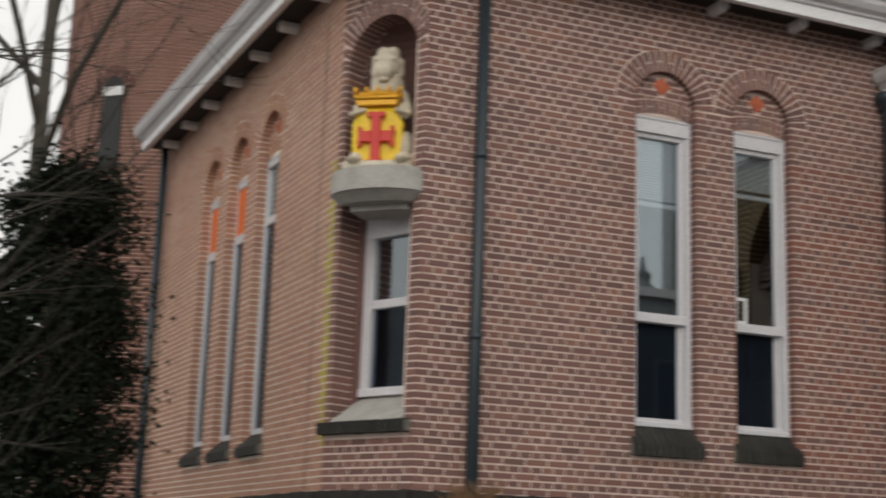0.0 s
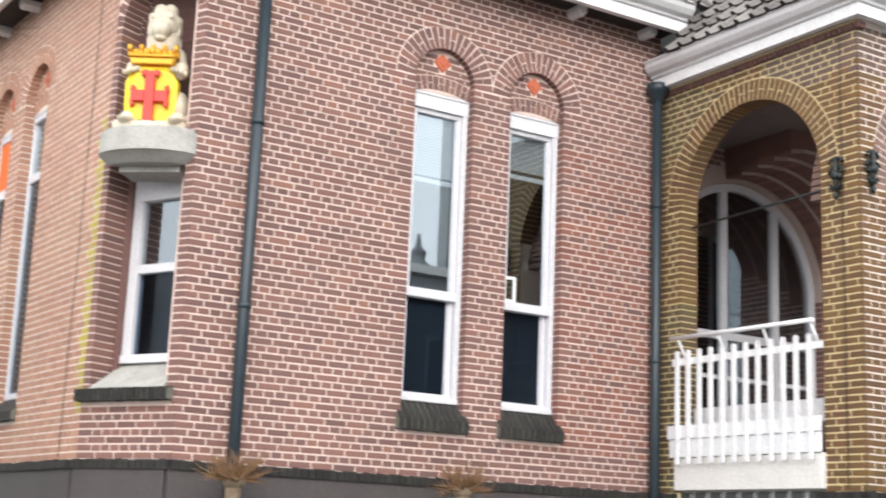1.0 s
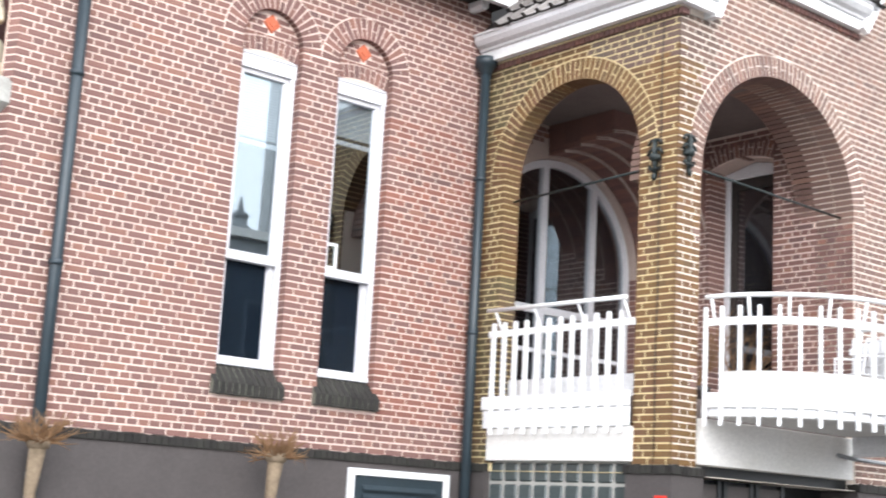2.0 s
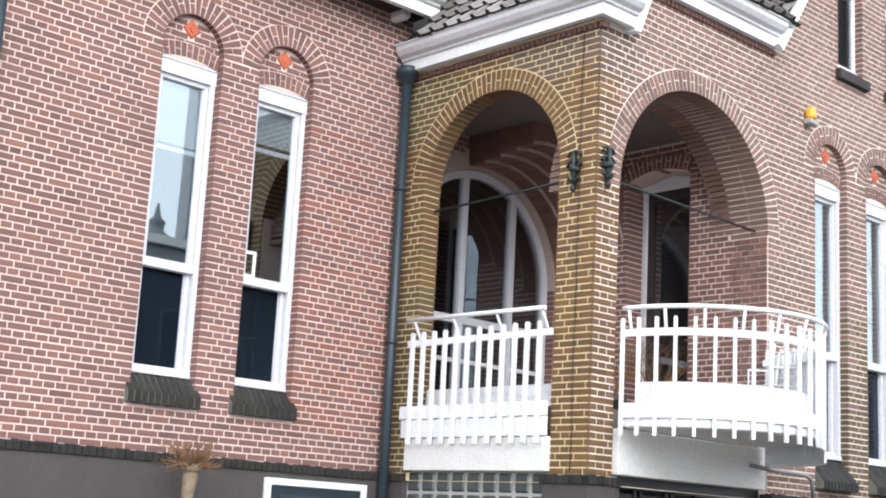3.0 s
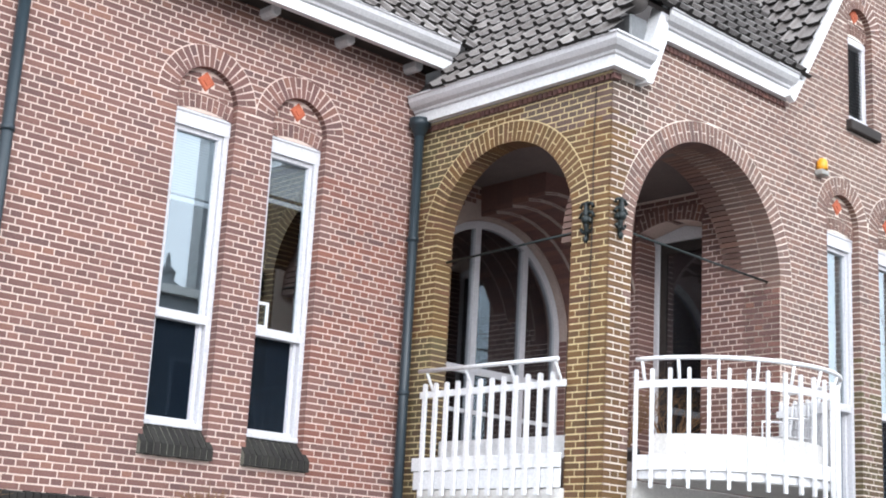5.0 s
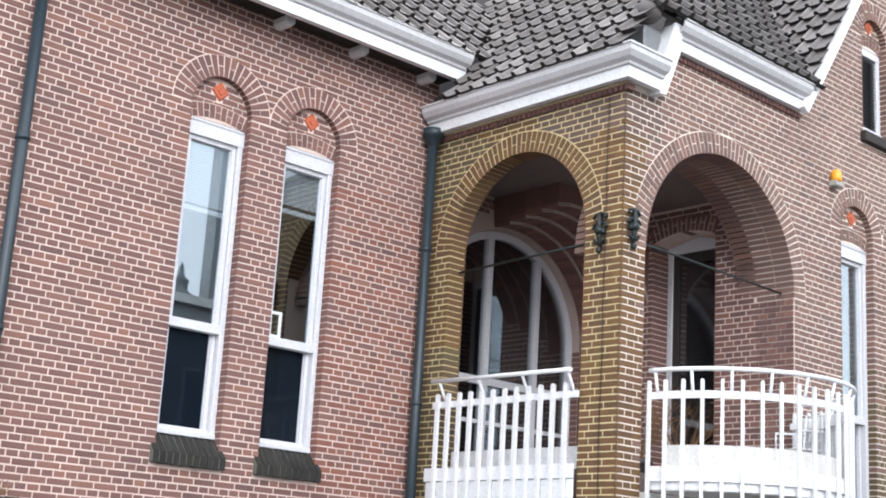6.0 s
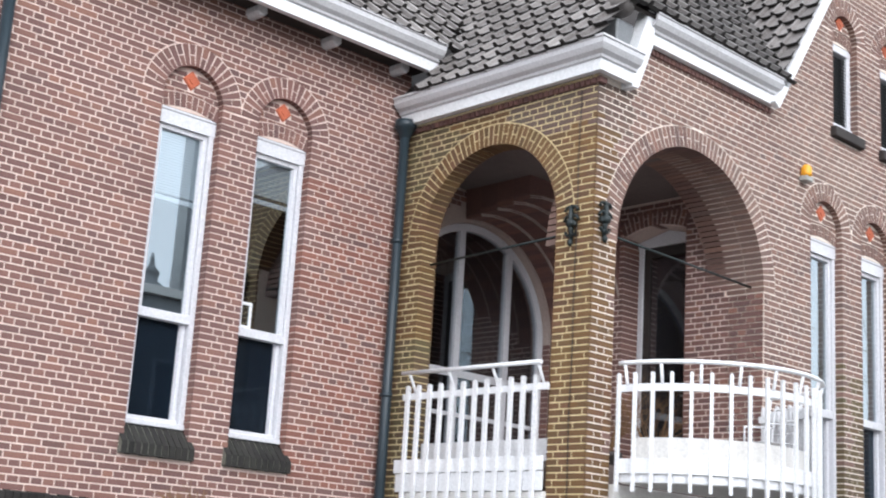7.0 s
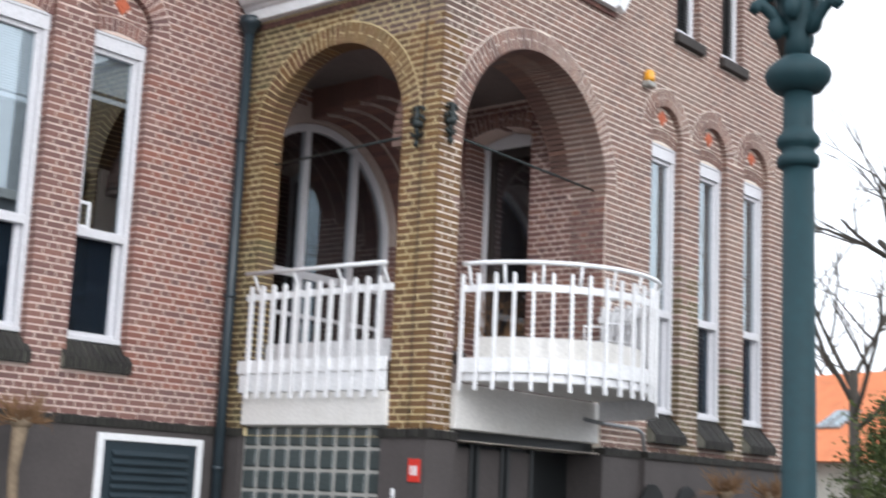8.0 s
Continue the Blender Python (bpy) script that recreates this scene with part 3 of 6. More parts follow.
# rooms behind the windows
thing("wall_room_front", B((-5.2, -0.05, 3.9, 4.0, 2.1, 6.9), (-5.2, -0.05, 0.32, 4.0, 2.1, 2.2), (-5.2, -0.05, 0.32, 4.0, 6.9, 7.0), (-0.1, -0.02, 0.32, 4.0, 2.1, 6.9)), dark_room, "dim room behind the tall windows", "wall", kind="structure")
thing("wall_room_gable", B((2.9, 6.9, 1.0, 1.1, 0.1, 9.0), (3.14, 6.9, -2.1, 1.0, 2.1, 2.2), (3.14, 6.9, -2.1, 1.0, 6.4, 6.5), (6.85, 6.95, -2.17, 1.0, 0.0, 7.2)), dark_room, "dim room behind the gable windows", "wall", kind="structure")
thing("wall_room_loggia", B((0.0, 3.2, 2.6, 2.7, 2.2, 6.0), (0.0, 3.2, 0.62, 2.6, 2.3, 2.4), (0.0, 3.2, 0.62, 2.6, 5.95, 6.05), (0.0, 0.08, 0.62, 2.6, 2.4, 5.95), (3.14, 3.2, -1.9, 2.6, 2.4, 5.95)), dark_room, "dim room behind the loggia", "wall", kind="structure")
thing("wall_house_rear", B((-5.9, 7.0, 7.6, 7.9, 0.0, 7.0), (6.95, 7.2, -2.2, 7.6, 0.0, 7.0)), render_cream, "plain rear walls of the house", "wall", kind="structure")

# ---- plinth and string course ----
plinth = thing("plinth_main", B((-5.14, -0.0, -0.04, 0.3, 0, 1.945)), plinth_grey, "dark grey painted plinth of the house", "plinth", M_A, kind="structure")
thing("plinth_pier", B((2.17, 2.70, -0.07, 0.3, 0, 1.945)), plinth_grey, "dark grey painted plinth of the corner pier", "plinth", M_L, kind="structure")
thing("plinth_jamb", B((0.03, 0.285, -0.04, 0.2, 0, 1.945)), plinth_grey, "dark grey painted plinth beside the pipe", "plinth", M_L, kind="structure")
thing("plinth_pier_front", B((0.31, 0.36, -0.065, 0.3, 0, 1.945)), plinth_grey, "dark grey painted plinth edge at the doors", "plinth", M_C, kind="structure")
thing("plinth_gable", B((2.76, 3.49, -0.03, 0.46, 0, 1.945), (3.493, 6.97, -0.09, 0.46, 0, 1.945)), plinth_grey, "dark grey painted plinth under the gable", "plinth", M_C, kind="structure")
thing("plinth_side", B((-6.95, 0.0, -0.05, 0.3, 0, 1.945)), plinth_grey, "dark grey painted plinth of the side wall", "plinth", M_W, kind="structure")
thing("plinth_corner", B((0.02, NW - 0.02, -0.045, 0.22, 0, 1.945)), plinth_grey, "dark grey painted plinth of the splayed corner", "plinth", M_N, kind="structure")


def string_course(m, u0, u1, v, name="string_course", z0=1.945, z1=2.032):
    e = empty(name, m, "mossy dark string course of bricks on edge", "string course", kind="structure")
    n = round((u1 - u0) / 0.068)
    p = (u1 - u0) / n
    meshes = []
    for j in range(3):
        me = bpy.data.meshes.new("brick")
        h = z1 - z0 - 0.004 * j
        me.from_pydata([(0.004, v - 0.003 * j, z0), (p - 0.004, v - 0.003 * j, z0), (p - 0.004, 0.1, z0), (0.004, 0.1, z0), (0.004, v - 0.003 * j, z0 + h * 0.82), (p - 0.004, v - 0.003 * j, z0 + h * 0.82), (p - 0.004, 0.01, z0 + h), (0.004, 0.01, z0 + h)], [], QUADS)
        me.materials.append(brick_moss[1])
        meshes.append(me)
    for i in range(n):
        ob = new("brick", rng.choice(meshes))
        ob.parent = e
        ob.location = (u0 + i * p, 0, 0)
    part("bedding", B((u0, u1, v + 0.012, 0.09, z0 - 0.002, z1 - 0.018)), brick_moss[0], e)
    return e


string_course(M_A, -5.13, -0.02, -0.06)
string_course(M_L, 2.15, 2.71, -0.09)
string_course(M_L, 0.02, 0.29, -0.06)
string_course(M_C, -0.09, 0.36, -0.09)
string_course(M_C, 2.76, 3.49, -0.05)
string_course(M_C, 3.5, 6.97, -0.12)
string_course(M_N, -0.02, NW + 0.02, -0.06)
string_course(M_W, -6.95, 0.0, -0.07)

# ---- windows ----
window_count = [0]


def sill(win, c, w, zt, zf, zl, vf, n, v1=0.1):
    """A sloping sill of dark bricks: back edge at zt, front edge from zl to zf."""
    p = 2 * w / n
    me = bpy.data.meshes.new("sill_brick")
    me.from_pydata([(0.006, vf, zl), (p - 0.006, vf, zl), (p - 0.006, v1, zl), (0.006, v1, zl), (0.006, vf, zf), (p - 0.006, vf, zf), (p - 0.006, v1, zt), (0.006, v1, zt)], [], QUADS)
    me.materials.append(brick_moss[1])
    for i in range(n):
        ob = new("sill_brick", me)
        ob.parent = win
        ob.location = (c - w + i * p, rng.uniform(-0.003, 0.003), rng.uniform(-0.003, 0.002))
    bm = bmesh.new()
    prism(bm, [(vf + 0.01, zl + 0.006), (v1, zl + 0.006), (v1, zt - 0.008), (vf + 0.01, zf - 0.008)], c - w + 0.005, c + w - 0.005)
    for vert in bm.verts:
        vert.co = Vector((vert.co.y, vert.co.x, vert.co.z))
    part("sill_bed", bm, mortar_moss, win)


def sash_window(m, c, zb, zs, w, zrail, label, drop=0.68, v=0.09, blind="", sills=None, jamb=0.055, s=0.042, head=0.14, dv0=0.028):
    window_count[0] += 1
    win = empty(f"window_{window_count[0]}", m, label, "window", kind="structure")
    zside, zh = zs - 0.125, zs - 0.125 - head
    l, r = c - w, c + w
    part("frame_jamb", B((l, l + jamb, v, v + 0.1, zb, zside), bev=0.006), window_white, win)
    part("frame_jamb", B((r - jamb, r, v, v + 0.1, zb, zside), bev=0.006), window_white, win)
    bm = bmesh.new()
    n = 8
    top = [(r - 2 * w * i / n, zside + 0.06 * (1 - (1 - 2 * i / n) ** 2)) for i in range(n + 1)]
    prism(bm, [(l, zh), (r, zh)] + top, v - 0.006, v + 0.1)
    part("frame_head", bm, window_white, win)
    part("frame_sill", B((l, r, v - 0.012, v + 0.1, zb, zb + 0.05), bev=0.006), window_white, win)
    for z0, z1, dv, gm in ((zrail, zh, dv0, glass), (zb + 0.05, zrail, dv0 * 2, glass_dark)):
        for a_ in (l + jamb + 0.004, r - jamb - s - 0.004):
            part("sash_stile", B((a_, a_ + s, v + dv, v + dv + 0.05, z0, z1), bev=0.005), window_white, win)
        for a_ in (l + jamb + s - 0.004, r - jamb - s - 0.012):
            part("glazing_bead", B((a_, a_ + 0.016, v + dv + 0.022, v + dv + 0.045, z0 + 0.02, z1 - 0.02)), window_white, win)
        pane = part("pane", B((l + jamb + s - 0.004, r - jamb - s + 0.004, v + dv + 0.036, v + dv + 0.042, z0 + 0.02, z1 - 0.01)), gm, win)
        pane.visible_shadow = False
    # Added board: hides the room so the lower pane looks evenly dark.
    part("darkening_board", B((l + jamb + 0.01, r - jamb - 0.01, v + dv0 * 2 + 0.052, v + dv0 * 2 + 0.06, zb + 0.06, zrail)), pane_backing, win, "added dark board that darkens the lower pane")
    part("sash_rail", B((l + jamb, r - jamb, v + dv0 - 0.001, v + dv0 + 0.05, zh - 0.045, zh), bev=0.004), window_white, win)
    part("head_bead", B((l + 0.004, r - 0.004, v - 0.016, v + 0.02, zside - 0.012, zside + 0.012), bev=0.004), window_white, win)
    part("meeting_rail", B((l + jamb - 0.004, r - jamb + 0.004, v + 0.004, v + 0.09, zrail - 0.042, zrail + 0.045), bev=0.006), window_white, win)
    part("sash_rail", B((l + jamb, r - jamb, v + 0.035, v + 0.08, zb + 0.05, zb + 0.085), bev=0.004), window_white, win)
    if sills:
        sill(win, c, *sills)
    if blind == "slats":
        b = empty("venetian_blind", m, "half-lowered pale grey venetian blind behind glass", "blind")
        for i in range(int(drop / 0.026) - 2):
            z = zh - 0.03 - i * 0.026
            part("slat", B((l + jamb + 0.01, r - jamb - 0.01, v + 0.085, v + 0.10, z, z + 0.0215)), blind_grey, b)
        part("bottom_bar", B((l + jamb + 0.01, r - jamb - 0.01, v + 0.082, v + 0.104, zh - drop - 0.02, zh - drop + 0.025), bev=0.004), window_white, b)
    elif blind == "orange":
        b = empty("window_screen", m, "lowered orange fabric screen before the glass", "blind")
        part("fabric", B((l + jamb, r - jamb, v + 0.008, v + 0.014, zrail + 0.05, zh)), blind_orange, b)
        part("bottom_bar", B((l + jamb, r - jamb, v + 0.006, v + 0.018, zrail + 0.045, zrail + 0.065)), window_white, b)
    return win


S_A = (0.375, 2.70, 2.535, 2.43, -0.065, 11)
for c in A_WIN:
    sash_window(M_A, c, 2.70, A_ZS, W, 3.70, drop=0.68 if c < -2 else 0.46, label="tall white sash window with arched brick head", blind="slats", sills=S_A)
for c in C_WIN:
    sash_window(M_C, c, 2.455, C_ZS, 0.33, 3.575, "narrow white sash window in the gable wall", sills=(0.345, 2.45, 2.21, 2.12, -0.115, 10))
for i, c in enumerate(W_WIN):
    sash_window(M_W, c, 2.66, A_ZS, 0.35, 4.93, "narrow white window with a transom in the side wall", v=0.105, jamb=0.010, s=0.012, head=0.03, dv0=-0.006, blind="orange" if i else "", sills=(0.38, 2.66, 2.52, 2.43, -0.06, 9))


def louvre_window(c):
    window_count[0] += 1
    win = empty(f"window_{window_count[0]}", M_C, "white attic window frame filled with black louvres", "window", kind="structure")
    l, r, zb, zt = c - 0.27, c + 0.27, 6.88, 7.98
    part("frame_jamb", B((l, l + 0.075, 0.09, 0.19, zb, zt), bev=0.006), window_white, win)
    part("frame_jamb", B((r - 0.075, r, 0.09, 0.19, zb, zt), bev=0.006), window_white, win)
    part("frame_head", B((l, r, 0.085, 0.19, zt - 0.09, zt + 0.02), bev=0.006), window_white, win)
    part("frame_sill", B((l, r, 0.07, 0.19, zb, zb + 0.11), bev=0.006), window_white, win)
    part("backing", B((l + 0.07, r - 0.07, 0.17, 0.18, zb + 0.1, zt - 0.08)), black_paint, win)
    k = zb + 0.12
    while k < zt - 0.12:
        bm = bmesh.new()
        vs = [bm.verts.new(p) for p in ((l + 0.075, 0.115, k), (r - 0.075, 0.115, k), (r - 0.075, 0.16, k + 0.035), (l + 0.075, 0.16, k + 0.035), (l + 0.075, 0.115, k + 0.008), (r - 0.075, 0.115, k + 0.008), (r - 0.075, 0.16, k + 0.043), (l + 0.075, 0.16, k + 0.043))]
        for q in QUADS:
            bm.faces.new([vs[i] for i in q])
        part("louvre", bm, black_paint, win)
        k += 0.04
    part("sill", B((c - 0.33, c + 0.33, -0.07, 0.1, 6.75, 6.875), bev=0.01), soffit_dark, win)


for c in U_WIN:
    louvre_window(c)


def arched_window():
    """The wide arched loggia window with two mullions and crossbars."""
    window_count[0] += 1
    win = empty(f"window_{window_count[0]}", M_B, "wide arched white window at the back of the loggia", "window", kind="structure")
    c, r, zs = WB
    bm = bmesh.new()
    n, t = 32, 0.085
    pts = [(c + r * math.cos(math.pi * i / n), zs + r * math.sin(math.pi * i / n)) for i in range(n + 1)]
    inn = [(c + (r - t) * math.cos(math.pi * i / n), zs + (r - t) * math.sin(math.pi * i / n)) for i in range(n + 1)]
    for i in range(n):
        prism(bm, [pts[i], pts[i + 1], inn[i + 1], inn[i]], 0.10, 0.18)
    bmesh.ops.remove_doubles(bm, verts=bm.verts, dist=1e-4)
    part("arch_frame", bm, window_white, win)
    for x in (c - r, c + r - t):
        part("frame_jamb", B((x, x + t, 0.10, 0.18, 2.66, zs)), window_white, win)
    for u in (c - 0.23, c + 0.56):
        part("mullion", B((u - 0.042, u + 0.042, 0.095, 0.175, 2.95, zs + math.sqrt((r - t) ** 2 - (u - c) ** 2) + 0.01)), window_white, win)
    for z, h in ((3.80, 0.042), (3.34, 0.022)):
        part("crossbar", B((c - r + t, c + r - t, 0.105, 0.165, z - h, z + h)), window_white, win)
    part("frame_sill", B((c - r, c + r, 0.06, 0.2, 2.66, 2.97)), window_white, win)
    bm = bmesh.new()
    prism(bm, [(c - r + 0.05, 2.97), (c + r - 0.05, 2.97)] + [(c + (r - 0.05) * math.cos(math.pi * i / n), zs + (r - 0.05) * math.sin(math.pi * i / n)) for i in range(n + 1)], 0.135, 0.142)
    p = part("pane", bm, glass_plain, win)
    p.visible_shadow = False


arched_window()


def loggia_door():
    d = empty("door_1", M_E, "white-framed glazed loggia door in a brick wall", "door", kind="structure")
    v = 0.28
    part("frame_jamb", B((0.76, 0.83, v, v + 0.09, 2.64, 5.50), bev=0.006), window_white, d)
    part("frame_jamb", B((1.56, 1.63, v, v + 0.09, 2.64, 5.50), bev=0.006), window_white, d)
    bm = bmesh.new()
    prism(bm, [(0.76, 5.43), (1.63, 5.43), (1.63, 5.50), (1.195, 5.60), (0.76, 5.50)], v - 0.01, v + 0.09)
    part("frame_head", bm, window_white, d)
    leaf = part("door_leaf", B((0.83, 0.91, v + 0.02, v + 0.07, 2.66, 5.43), (1.48, 1.56, v + 0.02, v + 0.07, 2.66, 5.43), (0.91, 1.48, v + 0.02, v + 0.07, 2.66, 2.95), (0.91, 1.48, v + 0.02, v + 0.07, 5.31, 5.43)), soffit_dark, d, "dark painted door leaf")
    p = part("pane", B((0.90, 1.49, v + 0.04, v + 0.046, 2.94, 5.32)), glass_plain, leaf)
    p.visible_shadow = False
    bm = bmesh.new()
    tube(bm, [(1.52, v + 0.02, 3.68), (1.52, v - 0.03, 3.68), (1.41, v - 0.03, 3.68)], 0.011)
    part("door_handle", bm, lead, leaf)


loggia_door()


def niche_window():
    window_count[0] += 1
    win = empty(f"window_{window_count[0]}", M_N, "small white sash window under the statue niche", "window", kind="structure")
    v, l, r, zb, zt = 0.30, NC - 0.40, NC + 0.40, 2.86, 4.42
    part("frame_jamb", B((l, l + 0.10, v, v + 0.1, zb, zt), bev=0.006), window_white, win)
    part("frame_jamb", B((r - 0.10, r, v, v + 0.1, zb, zt), bev=0.006), window_white, win)
    part("frame_head", B((l, r, v - 0.005, v + 0.1, zt - 0.12, zt + 0.1), bev=0.006), window_white, win)
    part("frame_sill", B((l, r, v - 0.02, v + 0.1, zb, zb + 0.075), bev=0.006), window_white, win)
    for a_ in (NC - NR - 0.002, r - 0.001):
        part("brick_cheek", B((a_, a_ + 0.043, 0.25, v + 0.12, 2.55, 4.6)), brick_red[0], win)
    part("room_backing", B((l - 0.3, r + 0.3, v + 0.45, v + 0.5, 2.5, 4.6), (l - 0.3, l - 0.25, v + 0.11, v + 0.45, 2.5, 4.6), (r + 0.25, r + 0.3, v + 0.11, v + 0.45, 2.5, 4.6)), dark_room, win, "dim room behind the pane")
    part("meeting_rail", B((l + 0.1, r - 0.1, v + 0.01, v + 0.09, 3.65, 3.73), bev=0.006), window_white, win)
    for z0, z1 in ((zb + 0.07, 3.66), (3.72, zt - 0.1)):
        p = part("pane", B((l + 0.09, r - 0.09, v + 0.05, v + 0.056, z0, z1)), glass_dark if z0 < 3 else glass_plain, win)
        p.visible_shadow = False
    bm = bmesh.new()
    prism(bm, [(-0.02, 2.62), (0.34, 2.86), (0.34, 2.6), (-0.02, 2.6)], l - 0.015, r + 0.015)
    for vert in bm.verts:
        vert.co = Vector((vert.co.y, vert.co.x, vert.co.z))
    part("concrete_sill", bm, stone_grey, win, "pale sloping concrete sill")
    sill(win, NC, 0.52, 2.62, 2.60, 2.50, -0.09, 15, 0.02)


niche_window()

# ---- statue niche ----
def niche_shell():
    bm = bmesh.new()
    n, z, k = 14, 4.50, 0
    rings_ = []
    while z < NS + 0.40:
        h = max(0.0, z - NS)
        for zz, rec in ((z, 0), (z + CH - JOINT, 0), (z + CH - JOINT, 0.008), (z + CH, 0.008)):
            r = math.sqrt(max(0.0004, (NR + 0.01) ** 2 - max(0, zz - NS) ** 2)) + rec
            rings_.append([bm.verts.new((NC - r * math.cos(math.pi * i / n), 0.20 + 0.62 * r * math.sin(math.pi * i / n), zz)) for i in range(n + 1)])
        z += CH
    for a, b in zip(rings_, rings_[1:]):
        for i in range(n):
            bm.faces.new((a[i], a[i + 1], b[i + 1], b[i]))
    ob = part("niche_lining", bm, brick_red[0], wall_niche, "rounded brick back of the niche")
    return ob


niche_shell()


def corbel():
    """The bowed stone shelf that carries the statue."""
    bm = bmesh.new()

    def bow(x, d):
        return [(NC + x * math.cos(math.pi * i / 16), 0.12 - d * math.sin(math.pi * i / 16)) for i in range(17)]

    def slab(x, d, z0, z1, x2=None, d2=None):
        nonlocal bm
        a = [bm.verts.new((u, v, z0)) for u, v in bow(x, d)]
        b = [bm.verts.new((u, v, z1)) for u, v in bow(x2 or x, d2 or d)]
        m_ = len(a)
        bm.faces.new(a)
        bm.faces.new(b[::-1])
        for i in range(m_):
            bm.faces.new((a[i], a[(i + 1) % m_], b[(i + 1) % m_], b[i]))

    e = empty("stone_corbel", M_N @ pose(NC + 0.12, -0.09, -0.02, 0, 0, 22) @ pose(-NC, -0.12, 0), "grey bowed stone shelf under the statue niche", "corbel")
    for name, cuts in (("moulding", ((0.36, 0.14, 4.50, 4.575, 0.45, 0.26),)), ("shelf", ((0.45, 0.28, 4.577, 4.76),)), ("ledge", ((0.42, 0.25, 4.762, 4.79),))):
        for c_ in cuts:
            slab(*c_)
        if name == "shelf":
            box(bm, NC - 0.45, NC + 0.45, 0.121, 0.40, 4.577, 4.76)
        part(name, bm, stone_grey, e)
        bm = bmesh.new()
    box(bm, NC - 0.27, NC + 0.27, 0.121, 0.45, 4.45, 4.57)
    part("tail", bm, stone_grey, e)


corbel()


M_S = M_N @ pose(NC - 0.045, 0.12, 0, 0, 0, 30) @ pose(-NC, -0.12, 0)


def lion():
    """A seated heraldic lion in pale stone, all one carved block."""
    bm = bmesh.new()
    x = NC - 0.03
    box(bm, x - 0.43, x + 0.41, -0.13, 0.30, 4.79, 4.90, 0.03)
    ball(bm, (x, 0.12, 5.12), 0.27, (0.95, 0.75, 1.0))
    ball(bm, (x, 0.10, 5.42), 0.22, (0.95, 0.8, 1.15))
    ball(bm, (x, 0.08, 5.66), 0.225, (1.0, 0.85, 0.95))
    ball(bm, (x, 0.03, 5.84), 0.19, (1.0, 0.95, 0.92))
    ball(bm, (x, -0.09, 5.76), 0.115, (1.15, 0.95, 0.8))
    ball(bm, (x, -0.16, 5.81), 0.04, (1.3, 0.8, 0.8))
    ball(bm, (x, -0.11, 5.68), 0.07, (1.1, 0.8, 0.5))
    for s in (-1, 1):
        ball(bm, (x + s * 0.085, -0.10, 5.88), 0.045, (1.4, 0.7, 0.6))
        ball(bm, (x + s * 0.17, 0.05, 5.80), 0.06, (0.8, 0.8, 1.4))
        ball(bm, (x + s * 0.06, 0.05, 5.97), 0.09, (1.1, 1.0, 0.8))
        tube(bm, [(x + s * 0.20, 0.06, 5.55), (x + s * 0.27, -0.04, 5.40), (x + s * 0.28, -0.16, 5.37)], [0.10, 0.085, 0.075], 10)
        for k in range(4):
            ball(bm, (x + s * (0.20 + 0.05 * k), -0.20, 5.37 - 0.012 * k), 0.033, (0.8, 1.2, 0.8), 8)
        ball(bm, (x + s * 0.26, 0.02, 5.05), 0.16, (0.75, 1.0, 1.1))
        ball(bm, (x + s * 0.29, -0.12, 4.93), 0.085, (1.1, 1.3, 0.8))
        ball(bm, (x + s * 0.36, -0.04, 4.93), 0.07, (1.0, 1.4, 0.9))
    lump = random.Random(3)
    for i in range(46):
        a, z = lump.uniform(-2.6, 2.6), lump.uniform(5.45, 5.90)
        r = 0.19 - 0.05 * abs(z - 5.75)
        ball(bm, (x + r * math.sin(a), 0.07 - r * 0.75 * math.cos(a) * (0.2 if abs(a) < 0.7 else 1), z), lump.uniform(0.03, 0.06), (0.8, 0.8, 1.5), 6)
    for v_ in bm.verts:
        if v_.co.z > 4.905:
            v_.co.y = v_.co.y * 0.85 + 0.09
            if v_.co.z > 5.5:
                v_.co.x = x + (v_.co.x - x) * 0.92
                v_.co.z += 0.005
    for v_ in bm.verts:
        v_.co.x = NC + 0.02 + (v_.co.x - NC) * 0.76
    thing("lion_statue", bm, stone, "weathered cream stone lion statue seated in the niche", "statue", M_S)


lion()


